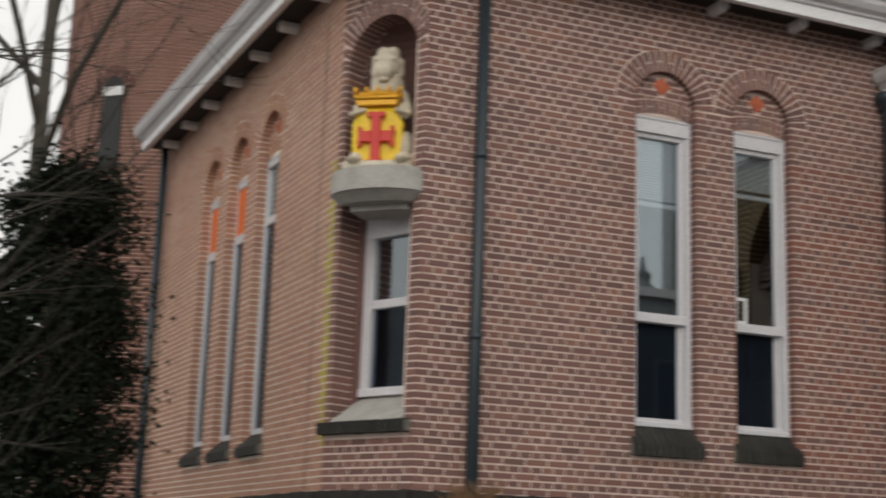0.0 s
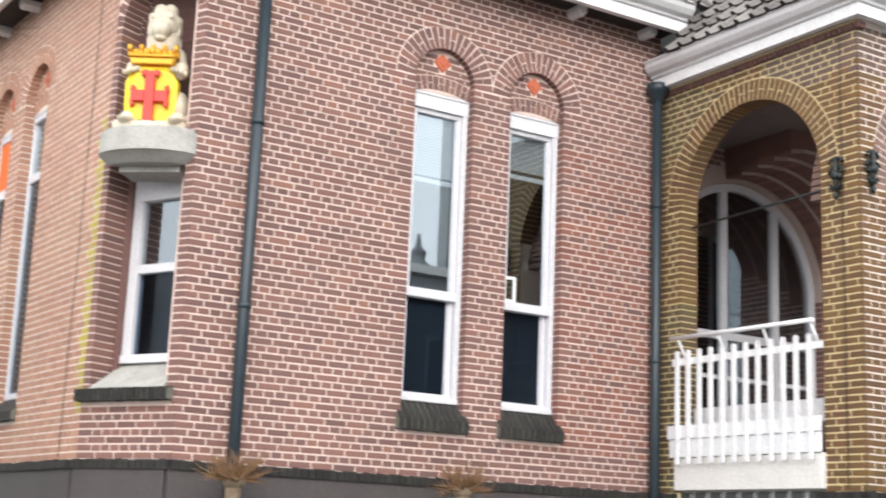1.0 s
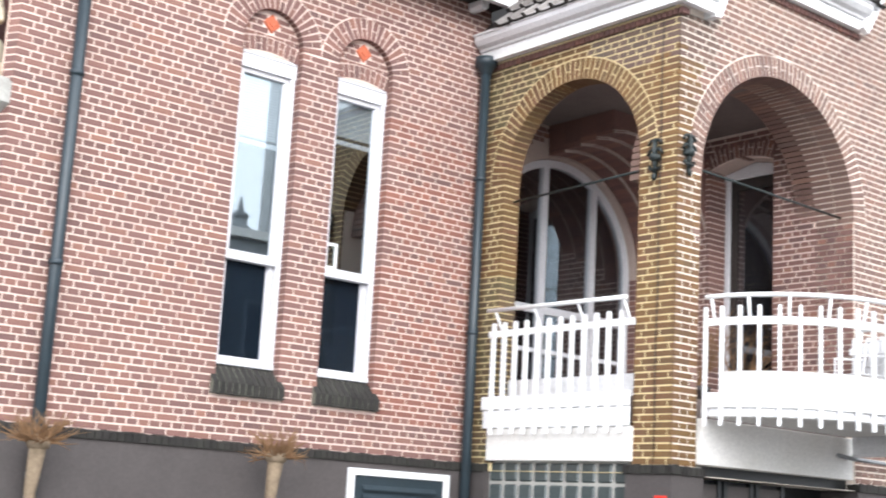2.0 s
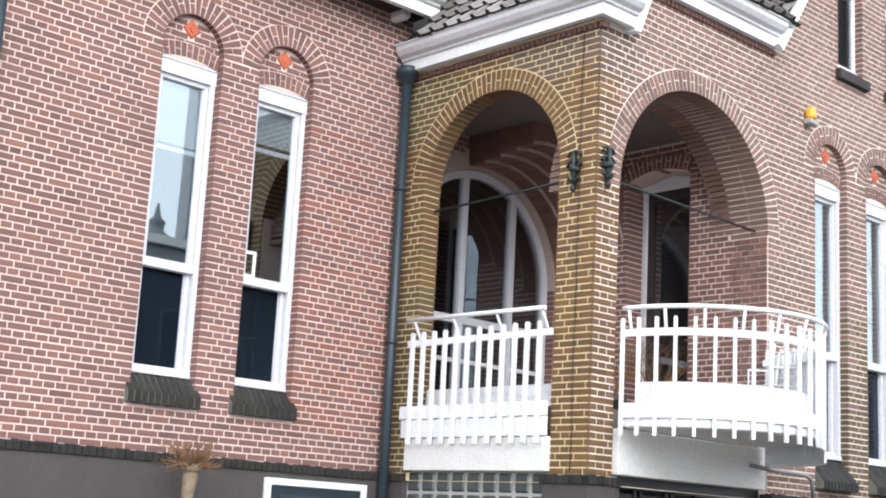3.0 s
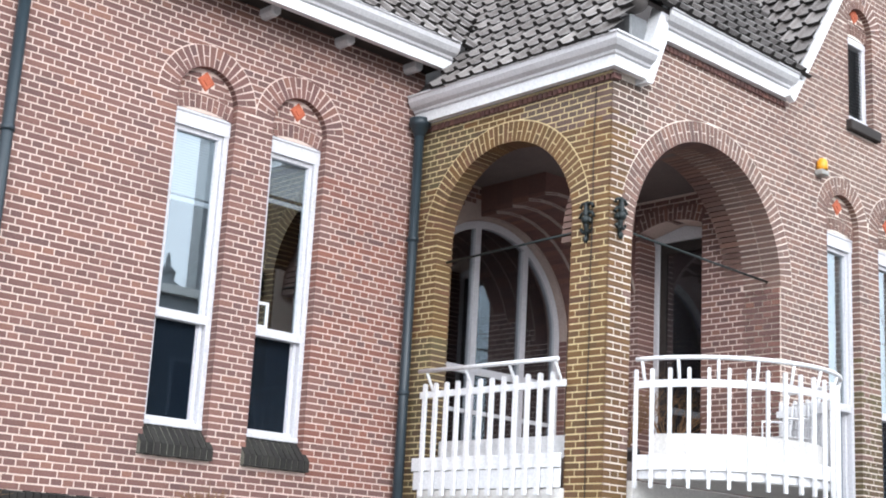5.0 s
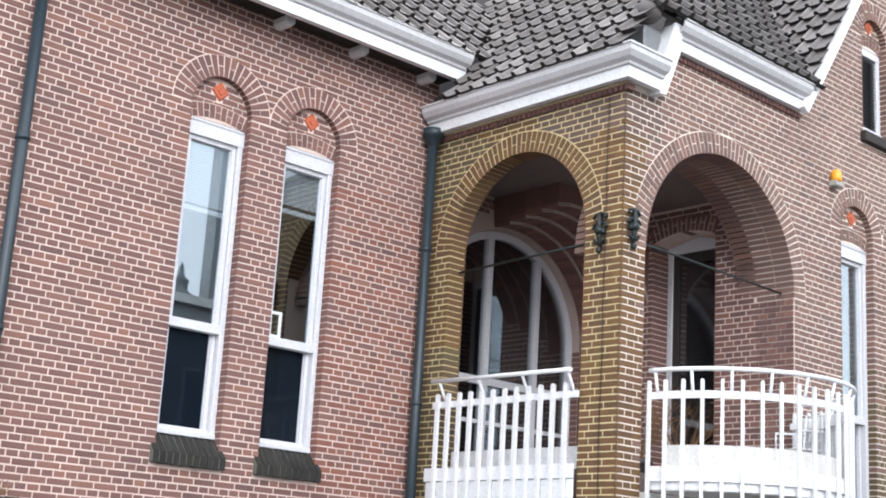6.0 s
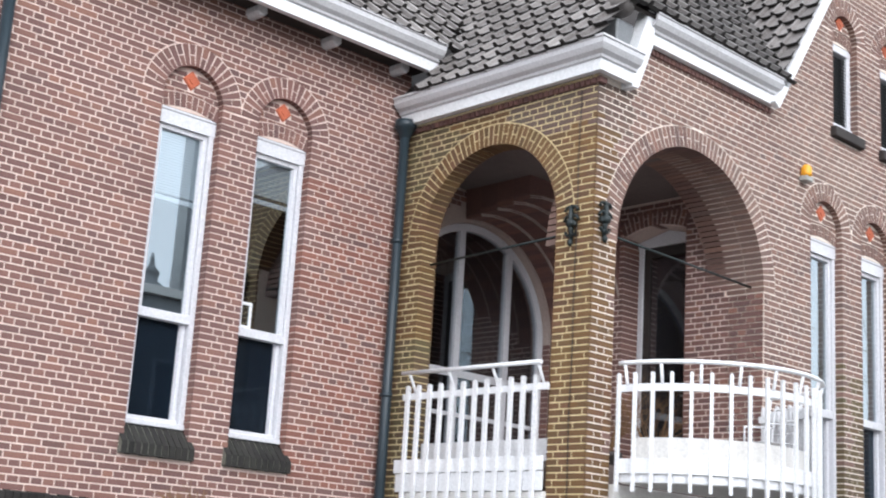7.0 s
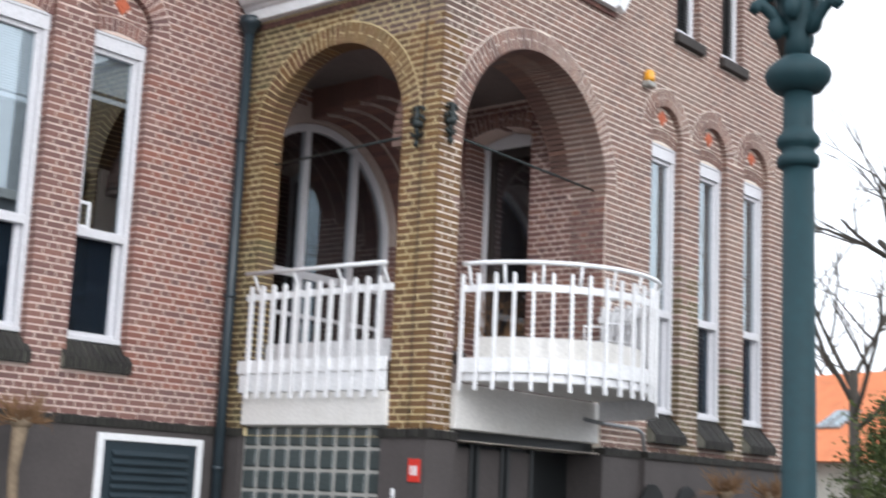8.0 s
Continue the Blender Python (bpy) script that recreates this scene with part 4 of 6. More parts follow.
def arms():
    e = empty("coat_of_arms", M_S, "yellow shield with a red cross and gold crown", "shield")
    x, v = NC - 0.05, -0.085
    pts = [(-0.27, 0), (-0.30, 0.06), (-0.33, 0.35), (-0.345, 0.62), (-0.27, 0.73), (-0.21, 0.80), (0.21, 0.80), (0.27, 0.73), (0.345, 0.62), (0.33, 0.35), (0.30, 0.06), (0.27, 0)]
    bm = bmesh.new()
    prism(bm, [(x + a * 0.98, 4.86 + b * 0.84) for a, b in pts], v, v + 0.06, 0.015)
    for vert in bm.verts:
        vert.co.y += 0.5 * (vert.co.x - x) ** 2
    part("shield", bm, yellow_paint, e, "yellow painted shield")
    bm = bmesh.new()
    w, zc, hh, hw = 0.062, 5.20, 0.27, 0.23
    prism(bm, [(x - w, zc - hh), (x + w, zc - hh), (x + w, zc + hh), (x - w, zc + hh)], v - 0.018, v + 0.02, 0.006)
    prism(bm, [(x - hw, zc - w * 0.9 + 0.02), (x - w - 0.001, zc - w * 0.9 + 0.02), (x - w - 0.001, zc + w * 0.9 + 0.02), (x - hw, zc + w * 0.9 + 0.02)], v - 0.016, v + 0.05, 0.006)
    prism(bm, [(x + w + 0.001, zc - w * 0.9 + 0.02), (x + hw, zc - w * 0.9 + 0.02), (x + hw, zc + w * 0.9 + 0.02), (x + w + 0.001, zc + w * 0.9 + 0.02)], v - 0.016, v + 0.05, 0.006)
    for s in (-1, 1):
        for t in (-1, 1):
            prism(bm, [(x + s * 0.03, zc + t * (hh - 0.03)), (x + s * 0.10, zc + t * (hh - 0.055)), (x + s * 0.125, zc + t * (hh - 0.01)), (x + s * 0.05, zc + t * (hh + 0.012))][:: s * t], v - 0.02, v + 0.02, 0.005)
            prism(bm, [(x + s * (hw - 0.03), zc + 0.02 + t * 0.03), (x + s * (hw - 0.05), zc + 0.02 + t * 0.09), (x + s * (hw - 0.005), zc + 0.02 + t * 0.115), (x + s * (hw + 0.012), zc + 0.02 + t * 0.05)][:: -s * t], v - 0.014, v + 0.05, 0.005)
    part("cross", bm, red_paint, e, "raised red cross with flared ends")
    bm = bmesh.new()
    prism(bm, [(x - 0.25, 5.535), (x + 0.25, 5.535), (x + 0.28, 5.60), (x - 0.28, 5.60)], v - 0.02, v + 0.10, 0.01)
    part("crown_band", bm, gold_paint, e, "gold band of the crown")
    bm = bmesh.new()
    prism(bm, [(x - 0.27, 5.602), (x + 0.27, 5.602), (x + 0.30, 5.635), (x - 0.30, 5.635)], v - 0.035, v + 0.11, 0.008)
    for i in range(9):
        u = x - 0.29 + 0.58 * i / 8
        ball(bm, (u, v - 0.01 + 0.06 * abs(i - 4) / 4, 5.66), 0.042, (1.0, 1.0, 1.1), 8)
        if i % 2 == 0:
            ball(bm, (u, v + 0.0, 5.70), 0.034, (1, 1, 1.2), 8)
    part("crown", bm, gold_paint, e, "gold crown with a beaded rim")
    for ob in e.children:
        for vert in ob.data.vertices:
            vert.co.z = 4.80 + (vert.co.z - 4.86) * 0.90
            vert.co.x = NC + (vert.co.x - NC) * 0.70


arms_ob = arms()

# ---- gutters and eaves ----
GUT = [(0, 0), (0.07, 0), (0.07, 0.115), (0.095, 0.125), (0.10, 0.15), (0.15, 0.175), (0.185, 0.225), (0.19, 0.275), (0.205, 0.28), (0.205, 0.30), (0.17, 0.30), (0.16, 0.22), (0.0, 0.20)]
FAS = [(0.0, 0), (0.07, 0), (0.07, 0.115), (0.0, 0.115)]
TOP = [(0.0, 0.117), (0.075, 0.117), (0.095, 0.125), (0.10, 0.15), (0.15, 0.175), (0.185, 0.225), (0.19, 0.275), (0.205, 0.28), (0.205, 0.30), (0.17, 0.30), (0.16, 0.22), (0.0, 0.20)]


def gutter(p0, p1, out, m0, m1, label, scale=1.0):
    g = empty("gutter", Matrix(), label, "gutter", kind="structure")
    part("fascia", profile_run([(o * scale, z * scale) for o, z in FAS], p0, p1, out, m0, m1), white_paint, g, "white painted fascia board")
    part("trough", profile_run([(o * scale, z * scale) for o, z in TOP], p0, p1, out, m0, m1), gutter_zinc, g, "grey-white moulded zinc gutter trough")
    return g


def soffit(p0, p1, out, depth, z):
    return thing("soffit", profile_run([(-0.01, 0), (depth, 0), (depth, 0.03), (-0.01, 0.03)], (*p0, z), (*p1, z), out), soffit_dark, "dark boarded soffit under the eaves", "soffit", kind="structure")


t_side = (Vector((-0.045, 1)).normalized())
w_out, n_out = Vector((-t_side.y, t_side.x, 0)), Vector((-0.8964, -0.4432, 0))
n_out.normalize()
w_far = Vector((-5.58, 0.95, 0)) + Vector((t_side.x, t_side.y, 0)) * 6.62
EZ = 6.75
gutter((-5.11 - 0.16, -0.32, EZ), (0.02, -0.32, EZ), (0, -1, 0), 0.12, 0.0, "white fascia and moulded gutter along the main eaves")
gutter(Vector((-5.58, 0.95, EZ)) + w_out * 0.32, Vector((w_far.x, w_far.y, EZ)) + w_out * 0.32, w_out, 0.1, 0.0, "white fascia and moulded gutter along the side eaves")
gutter(Vector((-5.58, 0.95, EZ)) + n_out * 0.32, Vector((-5.11, 0.0, EZ)) + n_out * 0.32, n_out, 0.2, 0.25, "short gutter across the splayed corner")
soffit((-5.3, 0), (0.02, 0), (0, -1, 0), 0.33, EZ + 0.07)
soffit((-5.58, 0.95), (w_far.x, w_far.y), w_out, 0.33, EZ + 0.07)
soffit((-5.62, 1.0), (-5.09, -0.05), n_out, 0.34, EZ + 0.075)
GZ = 6.19
gutter((-0.07, -0.03, GZ), (-0.07, YC - 0.07, GZ), (-1, 0, 0), 0.0, 1.0, "white fascia and gutter over the loggia arch", 0.95)
gutter((-0.07, YC - 0.07, GZ), (0.36, YC - 0.07, GZ), (0, -1, 0), 1.0, 0.0, "short return of the loggia gutter", 0.95)
gutter((0.60, YC - 0.03, 6.71), (2.82, YC - 0.03, 6.71), (0, -1, 0), 0.0, 0.0, "white fascia and gutter over the balcony arch", 0.95)


def barge(pts, name, label, th=0.13):
    """A white verge board that follows a raking edge: (x, z) points at its lower side."""
    bm = bmesh.new()
    for (x0, z0), (x1, z1) in zip(pts, pts[1:]):
        d = Vector((x1 - x0, z1 - z0)).normalized()
        n = Vector((-d.y, d.x)) * th
        prism(bm, [(x0, z0), (x1, z1), (x1 + n.x, z1 + n.y), (x0 + n.x, z0 + n.y)], -0.16, -0.09, 0.0)
    thing(name, bm, white_paint, label, "verge board", M_C, kind="structure")


bm = bmesh.new()
prism(bm, [(0.33, 6.16), (0.42, 6.17), (0.64, 6.70), (0.64, 7.02), (0.56, 7.02), (0.33, 6.40)], -0.14, 0.0)
thing("verge_step", bm, white_paint, "white stepped verge board beside the gutter", "verge board", M_C, kind="structure")
barge([(2.80, 6.67), (4.90, 9.85)], "verge_board", "white verge board up the gable edge", 0.10)
bm = bmesh.new()
prism(bm, [(6.99, 7.2), (4.92, 9.93), (5.02, 10.03), (7.12, 7.25)], -0.12, 0.2)
thing("verge_board_rear", bm, soffit_dark, "dark brown verge board down the gable edge", "verge board", M_C, kind="structure")
# dentils under the loggia gutters
de = empty("dentil_band", Matrix(), "small brick dentil band below the gutters", "dentil band", kind="structure")
solids = []
for i in range(40):
    y = -0.06 - i * 0.066
    solids.append([(-0.03 + 0.1 * a, y - 0.045 * b, 6.125 + 0.055 * c) for a, b, c in UNIT])
for i in range(34):
    x = 0.62 + i * 0.066
    solids.append([(x + 0.045 * a, YC - 0.03 + 0.1 * b, 6.65 + 0.055 * c) for a, b, c in UNIT])
joined("dentils", [(solids, QUADS)], brick_red[0], de, "row of small brick dentils")


def bracket(m, u, z, i=0):
    e = empty("eaves_bracket", m, "white rounded eaves bracket under the gutter", "bracket", "brackets under the eaves")
    part("arm", B((u - 0.045, u + 0.045, -0.28, 0.02, z + 0.01, z + 0.075), bev=0.008), soffit_dark, e, "dark timber arm")
    bm = bmesh.new()
    prism(bm, [(u + 0.062 * math.cos(radians(22.5 + 45 * k)), z - 0.035 + 0.07 * math.sin(radians(22.5 + 45 * k))) for k in range(8)], -0.2, 0.02, 0.012)
    part("knob", bm, white_paint, e, "white rounded end")


for i in range(6):
    bracket(M_A, -0.27 - 0.935 * i, 6.82)
for i in range(7):
    bracket(M_W, -0.45 - 0.95 * i, 6.82)


# ---- downpipes ----
def downpipe(x, y, ztop, zlow, label, hopper=False):
    e = empty("downpipe", pose(x, y, 0), label, "downpipe")
    bm = bmesh.new()
    tube(bm, [(0, 0, zlow), (0, 0, ztop)], 0.052, 14)
    part("pipe", bm, slate_pipe, e)
    for z in (zlow + 1.6, zlow + 3.3, zlow + 4.9):
        if z < ztop - 0.2:
            bm = bmesh.new()
            tube(bm, [(0, 0, z), (0, 0, z + 0.045)], 0.061, 14)
            box(bm, -0.02, 0.02, 0.0, 0.08, z + 0.005, z + 0.04)
            part("bracket", bm, slate_pipe, e)
    if hopper:
        bm = bmesh.new()
        lathe(bm, [(0.05, ztop - 0.16), (0.06, ztop - 0.15), (0.10, ztop - 0.06), (0.115, ztop - 0.05), (0.115, ztop + 0.03), (0.09, ztop + 0.04)], 16)
        part("hopper", bm, slate_pipe, e, "flared rainwater hopper")


downpipe(-4.61, -0.085, 6.82, 0.0, "dark slate-blue downpipe on the brick wall")
downpipe(-0.135, -0.11, 6.20, 0.0, "dark slate-blue downpipe with hopper in the corner", True)
p_end = Vector((-5.58, 0.95, 0)) + Vector((t_side.x, t_side.y, 0)) * 6.45 + w_out * 0.1
downpipe(p_end.x, p_end.y, 6.8, 0.0, "dark downpipe at the end of the side wall")


# ---- roofs ----
def tile_mesh():
    xs = [0.0, 0.005, 0.03, 0.052, 0.06, 0.13, 0.203]
    hs = [0.0, 0.040, 0.050, 0.042, 0.005, 0.0, 0.003]
    v = [(x, 0.0, h + 0.068) for x, h in zip(xs, hs)] + [(x, 0.31, h + 0.002) for x, h in zip(xs, hs)] + [(x, 0.012, 0.3 * h + 0.020) for x, h in zip(xs, hs)]
    f = []
    for i in range(6):
        f += [(i, i + 1, i + 8, i + 7), (i + 14, i + 15, i + 1, i)]
    f.append((0, 7, 14))
    return v, f


TILE_V, TILE_F = tile_mesh()
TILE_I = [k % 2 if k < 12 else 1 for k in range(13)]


def roof(name, origin, across, up, cols, rows, keep, label, single=False, under=None, tiles=None):
    """A tiled slope: origin at its eave, across along it, up the slope."""
    a, u = Vector(across).normalized(), Vector(up).normalized()
    n = a.cross(u).normalized()
    m = Matrix((a, u, n)).transposed().to_4x4()
    m.translation = Vector(origin)
    bm = bmesh.new()
    box(bm, 0, cols * 0.2, 0.0, rows * 0.25, -0.06, -0.02)
    if under:
        bm.free()
        bm = bmesh.new()
        vs = [bm.verts.new((x, y, -0.02)) for x, y in under]
        lo = [bm.verts.new((x, y, -0.06)) for x, y in under]
        bm.faces.new(vs)
        bm.faces.new(lo[::-1])
        for i in range(len(vs)):
            bm.faces.new((vs[i], lo[i], lo[(i + 1) % len(vs)], vs[(i + 1) % len(vs)]))
    e = thing(name, bm, soffit_dark, label, "roof", m, kind="structure")
    me = None
    tiles = tiles or tile_grey
    solids, made = [], 0
    for j in range(rows):
        for i in range(cols):
            x, y = i * 0.2, j * 0.25 - 0.03
            if not keep(m @ Vector((x + 0.12, y + 0.16, 0.02))):
                continue
            dz = rng.uniform(-0.004, 0.005)
            if single and made < 290:
                if me is None:
                    me = bpy.data.meshes.new("roof_tile")
                    me.from_pydata(TILE_V, [], TILE_F)
                    me.materials.append(tiles[1])
                    me.materials.append(tile_lip_shadow)
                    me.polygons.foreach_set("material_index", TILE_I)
                ob = new("roof_tile", me)
                ob.parent = e
                ob.location = (x + rng.uniform(-0.004, 0.004), y + rng.uniform(-0.006, 0.006), dz)
                ob.rotation_euler = (0, 0, rng.uniform(-0.012, 0.012))
                made += 1
            else:
                k = rng.uniform(-0.006, 0.006)
                solids.append([(x + p + k, y + q + k, h + dz) for p, q, h in TILE_V])
    if solids:
        ob = joined("roof_tiles", [(solids, TILE_F)], tiles[0], e, "grey lichened interlocking roof tiles")
        ob.data.materials.append(tile_lip_shadow)
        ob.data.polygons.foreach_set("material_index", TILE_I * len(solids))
    return e


T1, T2, T4 = math.tan(radians(50)), math.tan(radians(50)), 1.51
z1f = lambda p: 7.02 + (p.y + 0.46) * T1  # noqa: E731
z2f = lambda p: 6.45 + (p.x + 0.22) * T2  # noqa: E731
z3f = lambda p: 6.98 + (p.y - YC + 0.18) * T2  # noqa: E731
z4f = lambda p: 6.93 + (p.x - 2.86) * T4  # noqa: E731
c50, s50 = math.cos(radians(50)), math.sin(radians(50))
roof("roof_main", (-6.4, -0.46, 7.02), (1, 0, 0), (0, c50, s50), 37, 22, lambda p: z1f(p) >= z2f(p) - 0.03 or p.x < -0.1, "grey tiled main roof with lichen", under=[(0.2, 0), (6.35, 0), (8.8, 2.9), (8.8, 5.0), (0.2, 5.0)])
roof("roof_loggia", (-0.22, 1.6, 6.45), (0, -1, 0), (c50, 0, s50), 22, 15, lambda p: (z2f(p) >= z1f(p) - 0.03 or p.y < -0.46) and z2f(p) <= z3f(p) + 0.03, "grey tiled hipped loggia roof", True, under=[(0, 0), (4.40, 0), (2.4, 3.3), (0, 3.3)])
roof("roof_loggia_front", (0.2, YC - 0.18, 6.98), (1, 0, 0), (0, c50, s50), 19, 14, lambda p: z3f(p) <= z2f(p) + 0.03 and z3f(p) >= z4f(p) - 0.03, "tiled front slope over the balcony, shade painted into its tiles", tiles=tile_dark, under=[(0.06, 0), (2.75, 0), (3.9, 3.0), (2.4, 3.0)])
k4 = 1 / math.sqrt(1 + T4 * T4)
roof("roof_gable", (2.86, 4.45, 6.93), (0, -1, 0), (k4, 0, T4 * k4), 36, 15, lambda p: p.y < YC + 6.9 and p.y > YC - 0.16 and (z4f(p) >= z3f(p) - 0.03), "grey tiled slope of the gable roof", under=[(0, 0), (7.16, 0), (7.16, 3.72), (0, 3.72)])
bm = bmesh.new()
for i in range(9):
    t0 = i * 0.36
    q0, q1 = Vector((0.235, YC - 0.16, 6.985)) + Vector((1, 1, T2)) * (t0 * 0.62), Vector((0.235, YC - 0.16, 6.985)) + Vector((1, 1, T2)) * ((t0 + 0.36) * 0.62 + 0.02)
    tube(bm, [q0 + Vector((0, 0, 0.05)), q1 + Vector((0, 0, 0.035))], [0.095, 0.075], 10)
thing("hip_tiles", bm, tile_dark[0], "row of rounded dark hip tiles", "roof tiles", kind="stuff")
e = empty("lead_outlet", Matrix(), "small lead roof outlet with a domed dark cap", "roof outlet")
part("casing", B((0.22, 0.48, YC - 0.02, YC + 0.25, 6.45, 6.86), bev=0.015), lead, e)
bm = bmesh.new()
ball(bm, (0.25, YC - 0.02, 6.98), 0.13, (1.15, 1.15, 0.85), 16)
part("cap", bm, tile_dark[0], e, "dark rounded cap")
bm = bmesh.new()
vs = [bm.verts.new(p) for p in ((0.28, -0.45, 7.06), (0.52, -0.62, 7.30), (0.75, 0.02, 7.62), (0.45, 0.05, 7.58))]
bm.faces.new(vs)
bmesh.ops.solidify(bm, geom=bm.faces[:], thickness=0.02)
thing("valley_flashing", bm, lead, "lead flashing where the roofs meet", "flashing", kind="structure")


# ---- balconies ----
def picket_mesh(w, z0, z1, d=0.03):
    bm = bmesh.new()
    n = 6
    prism(bm, [(-w, z0), (w, z0)] + [(w * math.cos(math.pi * i / n), z1 - w + w * math.sin(math.pi * i / n)) for i in range(n + 1)], -d, 0)
    me = bpy.data.meshes.new("picket")
    bmesh.ops.recalc_face_normals(bm, faces=bm.faces)
    bm.to_mesh(me)
    bm.free()
    me.materials.append(white_paint)
    return me


def straight_balcony():
    e = empty("balcony_railing", M_L, "white wooden picket railing across the loggia arch", "railing")
    me = picket_mesh(0.022, 2.30, 3.405)
    for i in range(12):
        ob = new("picket", me)
        ob.parent = e
        ob.location = (0.385 + i * 0.1555, -0.075, 0)
    part("rail", B((0.285, 2.225, -0.075, -0.045, 3.265, 3.33), bev=0.004), white_paint, e)
    part("board", B((0.22, 2.19, -0.074, -0.046, 2.545, 2.675), bev=0.004), white_paint, e, "white lower board")
    part("board", B((0.24, 2.19, -0.06, -0.045, 2.365, 2.54), bev=0.004), white_paint, e, "white lower board")
    part("inner_board", B((0.35, 2.17, 0.16, 0.2, 2.64, 2.86)), white_paint, e, "white kick board")
    bm = bmesh.new()
    tube(bm, [(0.36, -0.16, 3.52), (2.215, -0.16, 3.505)], 0.021, 10)
    part("handrail", bm, white_paint, e, "white tubular handrail")
    for u in (0.47, 1.02, 1.60, 2.17):
        bm = bmesh.new()
        tube(bm, [(u, -0.06, 3.31), (u, -0.08, 3.36), (u, -0.16, 3.51)], 0.015, 8)
        part("handrail_bracket", bm, white_paint, e)
    thing("balcony_beam", B((0.29, 2.19, -0.045, 0.2, 2.05, 2.362), bev=0.006), white_plaster, "white rendered beam under the loggia railing", "beam", M_L, kind="structure")


straight_balcony()
BX, BY, BR = 1.44, -2.74, 1.13


def arc_band(bm, r0, r1, z0, z1, a0, a1, n=40):
    rs = []
    for i in range(n + 1):
        a = radians(a0 + (a1 - a0) * i / n)
        rs.append([bm.verts.new((BX + r * math.cos(a), BY + r * math.sin(a), z)) for r, z in ((r0, z0), (r1, z0), (r1, z1), (r0, z1))])
    for a, b in zip(rs, rs[1:]):
        for k in range(4):
            bm.faces.new((a[k], a[(k + 1) % 4], b[(k + 1) % 4], b[k]))
    bm.faces.new(rs[0])
    bm.faces.new(rs[-1][::-1])
    return bm


def curved_balcony():
    e = empty("balcony_railing", Matrix(), "white curved picket railing of the rounded balcony", "railing")
    me = picket_mesh(0.0145, 2.385, 3.43)
    A0, A1 = 179.0, 361.0
    n = 22
    for i in range(n):
        a = A0 + 1.2 + (A1 - A0 - 2.4) * i / (n - 1)
        ob = new("picket", me)
        ob.parent = e
        ob.matrix_local = pose(BX + BR * math.cos(radians(a)), BY + BR * math.sin(radians(a)), 0, 0, 0, a + 90)
    part("side_panel", arc_band(bmesh.new(), BR + 0.012, BR + 0.032, 2.27, 3.38, 301, 361, 16), white_paint, e, "white curved panel by the wall")
    part("rail", arc_band(bmesh.new(), BR - 0.035, BR - 0.004, 3.265, 3.33, A0, A1), white_paint, e)
    part("board", arc_band(bmesh.new(), BR - 0.03, BR - 0.003, 2.545, 2.675, A0, A1), white_paint, e, "white curved lower board")
    part("board", arc_band(bmesh.new(), BR - 0.045, BR - 0.032, 2.47, 2.54, A0, A1), white_paint, e, "white curved lower board")
    bm = bmesh.new()
    pts = [(BX + (BR + 0.035) * math.cos(radians(A0 + 2 + (A1 - A0 - 4) * i / 40)), BY + (BR + 0.035) * math.sin(radians(A0 + 2 + (A1 - A0 - 4) * i / 40)), 3.515) for i in range(41)]
    tube(bm, pts, 0.021, 10)
    part("handrail", bm, white_paint, e, "white tubular handrail")
    for i in range(11):
        a = radians(A0 + 5 + (A1 - A0 - 10) * i / 10)
        bm = bmesh.new()
        tube(bm, [(BX + (BR + d) * math.cos(a), BY + (BR + d) * math.sin(a), z) for d, z in ((-0.03, 3.29), (0.0, 3.36), (0.035, 3.51))], 0.015, 8)
        part("handrail_bracket", bm, white_paint, e)
    slab = bmesh.new()
    ring_pts = [(BX + (BR - 0.055) * math.cos(radians(180 + 180 * i / 40)), BY + (BR - 0.055) * math.sin(radians(180 + 180 * i / 40))) for i in range(41)]
    lo, hi = [slab.verts.new((x, y, 2.46)) for x, y in ring_pts], [slab.verts.new((x, y, 2.62)) for x, y in ring_pts]
    slab.faces.new(lo)
    slab.faces.new(hi[::-1])
    for i in range(41):
        slab.faces.new((lo[i], lo[(i + 1) % 41], hi[(i + 1) % 41], hi[i]))
    thing("balcony_slab", slab, white_plaster, "white rendered half-round balcony slab", "balcony", kind="structure")
    part("upstand", arc_band(bmesh.new(), BR - 0.16, BR - 0.12, 2.62, 2.87, 183, 357), white_plaster, e, "white curved inner upstand")
    thing("balcony_beam", B((0.35, 2.66, -0.05, 0.3, 2.05, 2.455), bev=0.006), white_plaster, "white rendered beam under the rounded balcony", "beam", M_C, kind="structure")


curved_balcony()
bm = bmesh.new()
tube(bm, [(2.30, YC - 0.12, 2.27), (2.55, YC - 0.13, 2.25), (3.30, YC - 0.10, 2.24), (3.42, YC - 0.10, 2.20), (3.46, YC - 0.10, 2.02)], 0.022, 8)
thing("drain_pipe", bm, lead, "thin grey drain pipe below the balcony", "pipe")


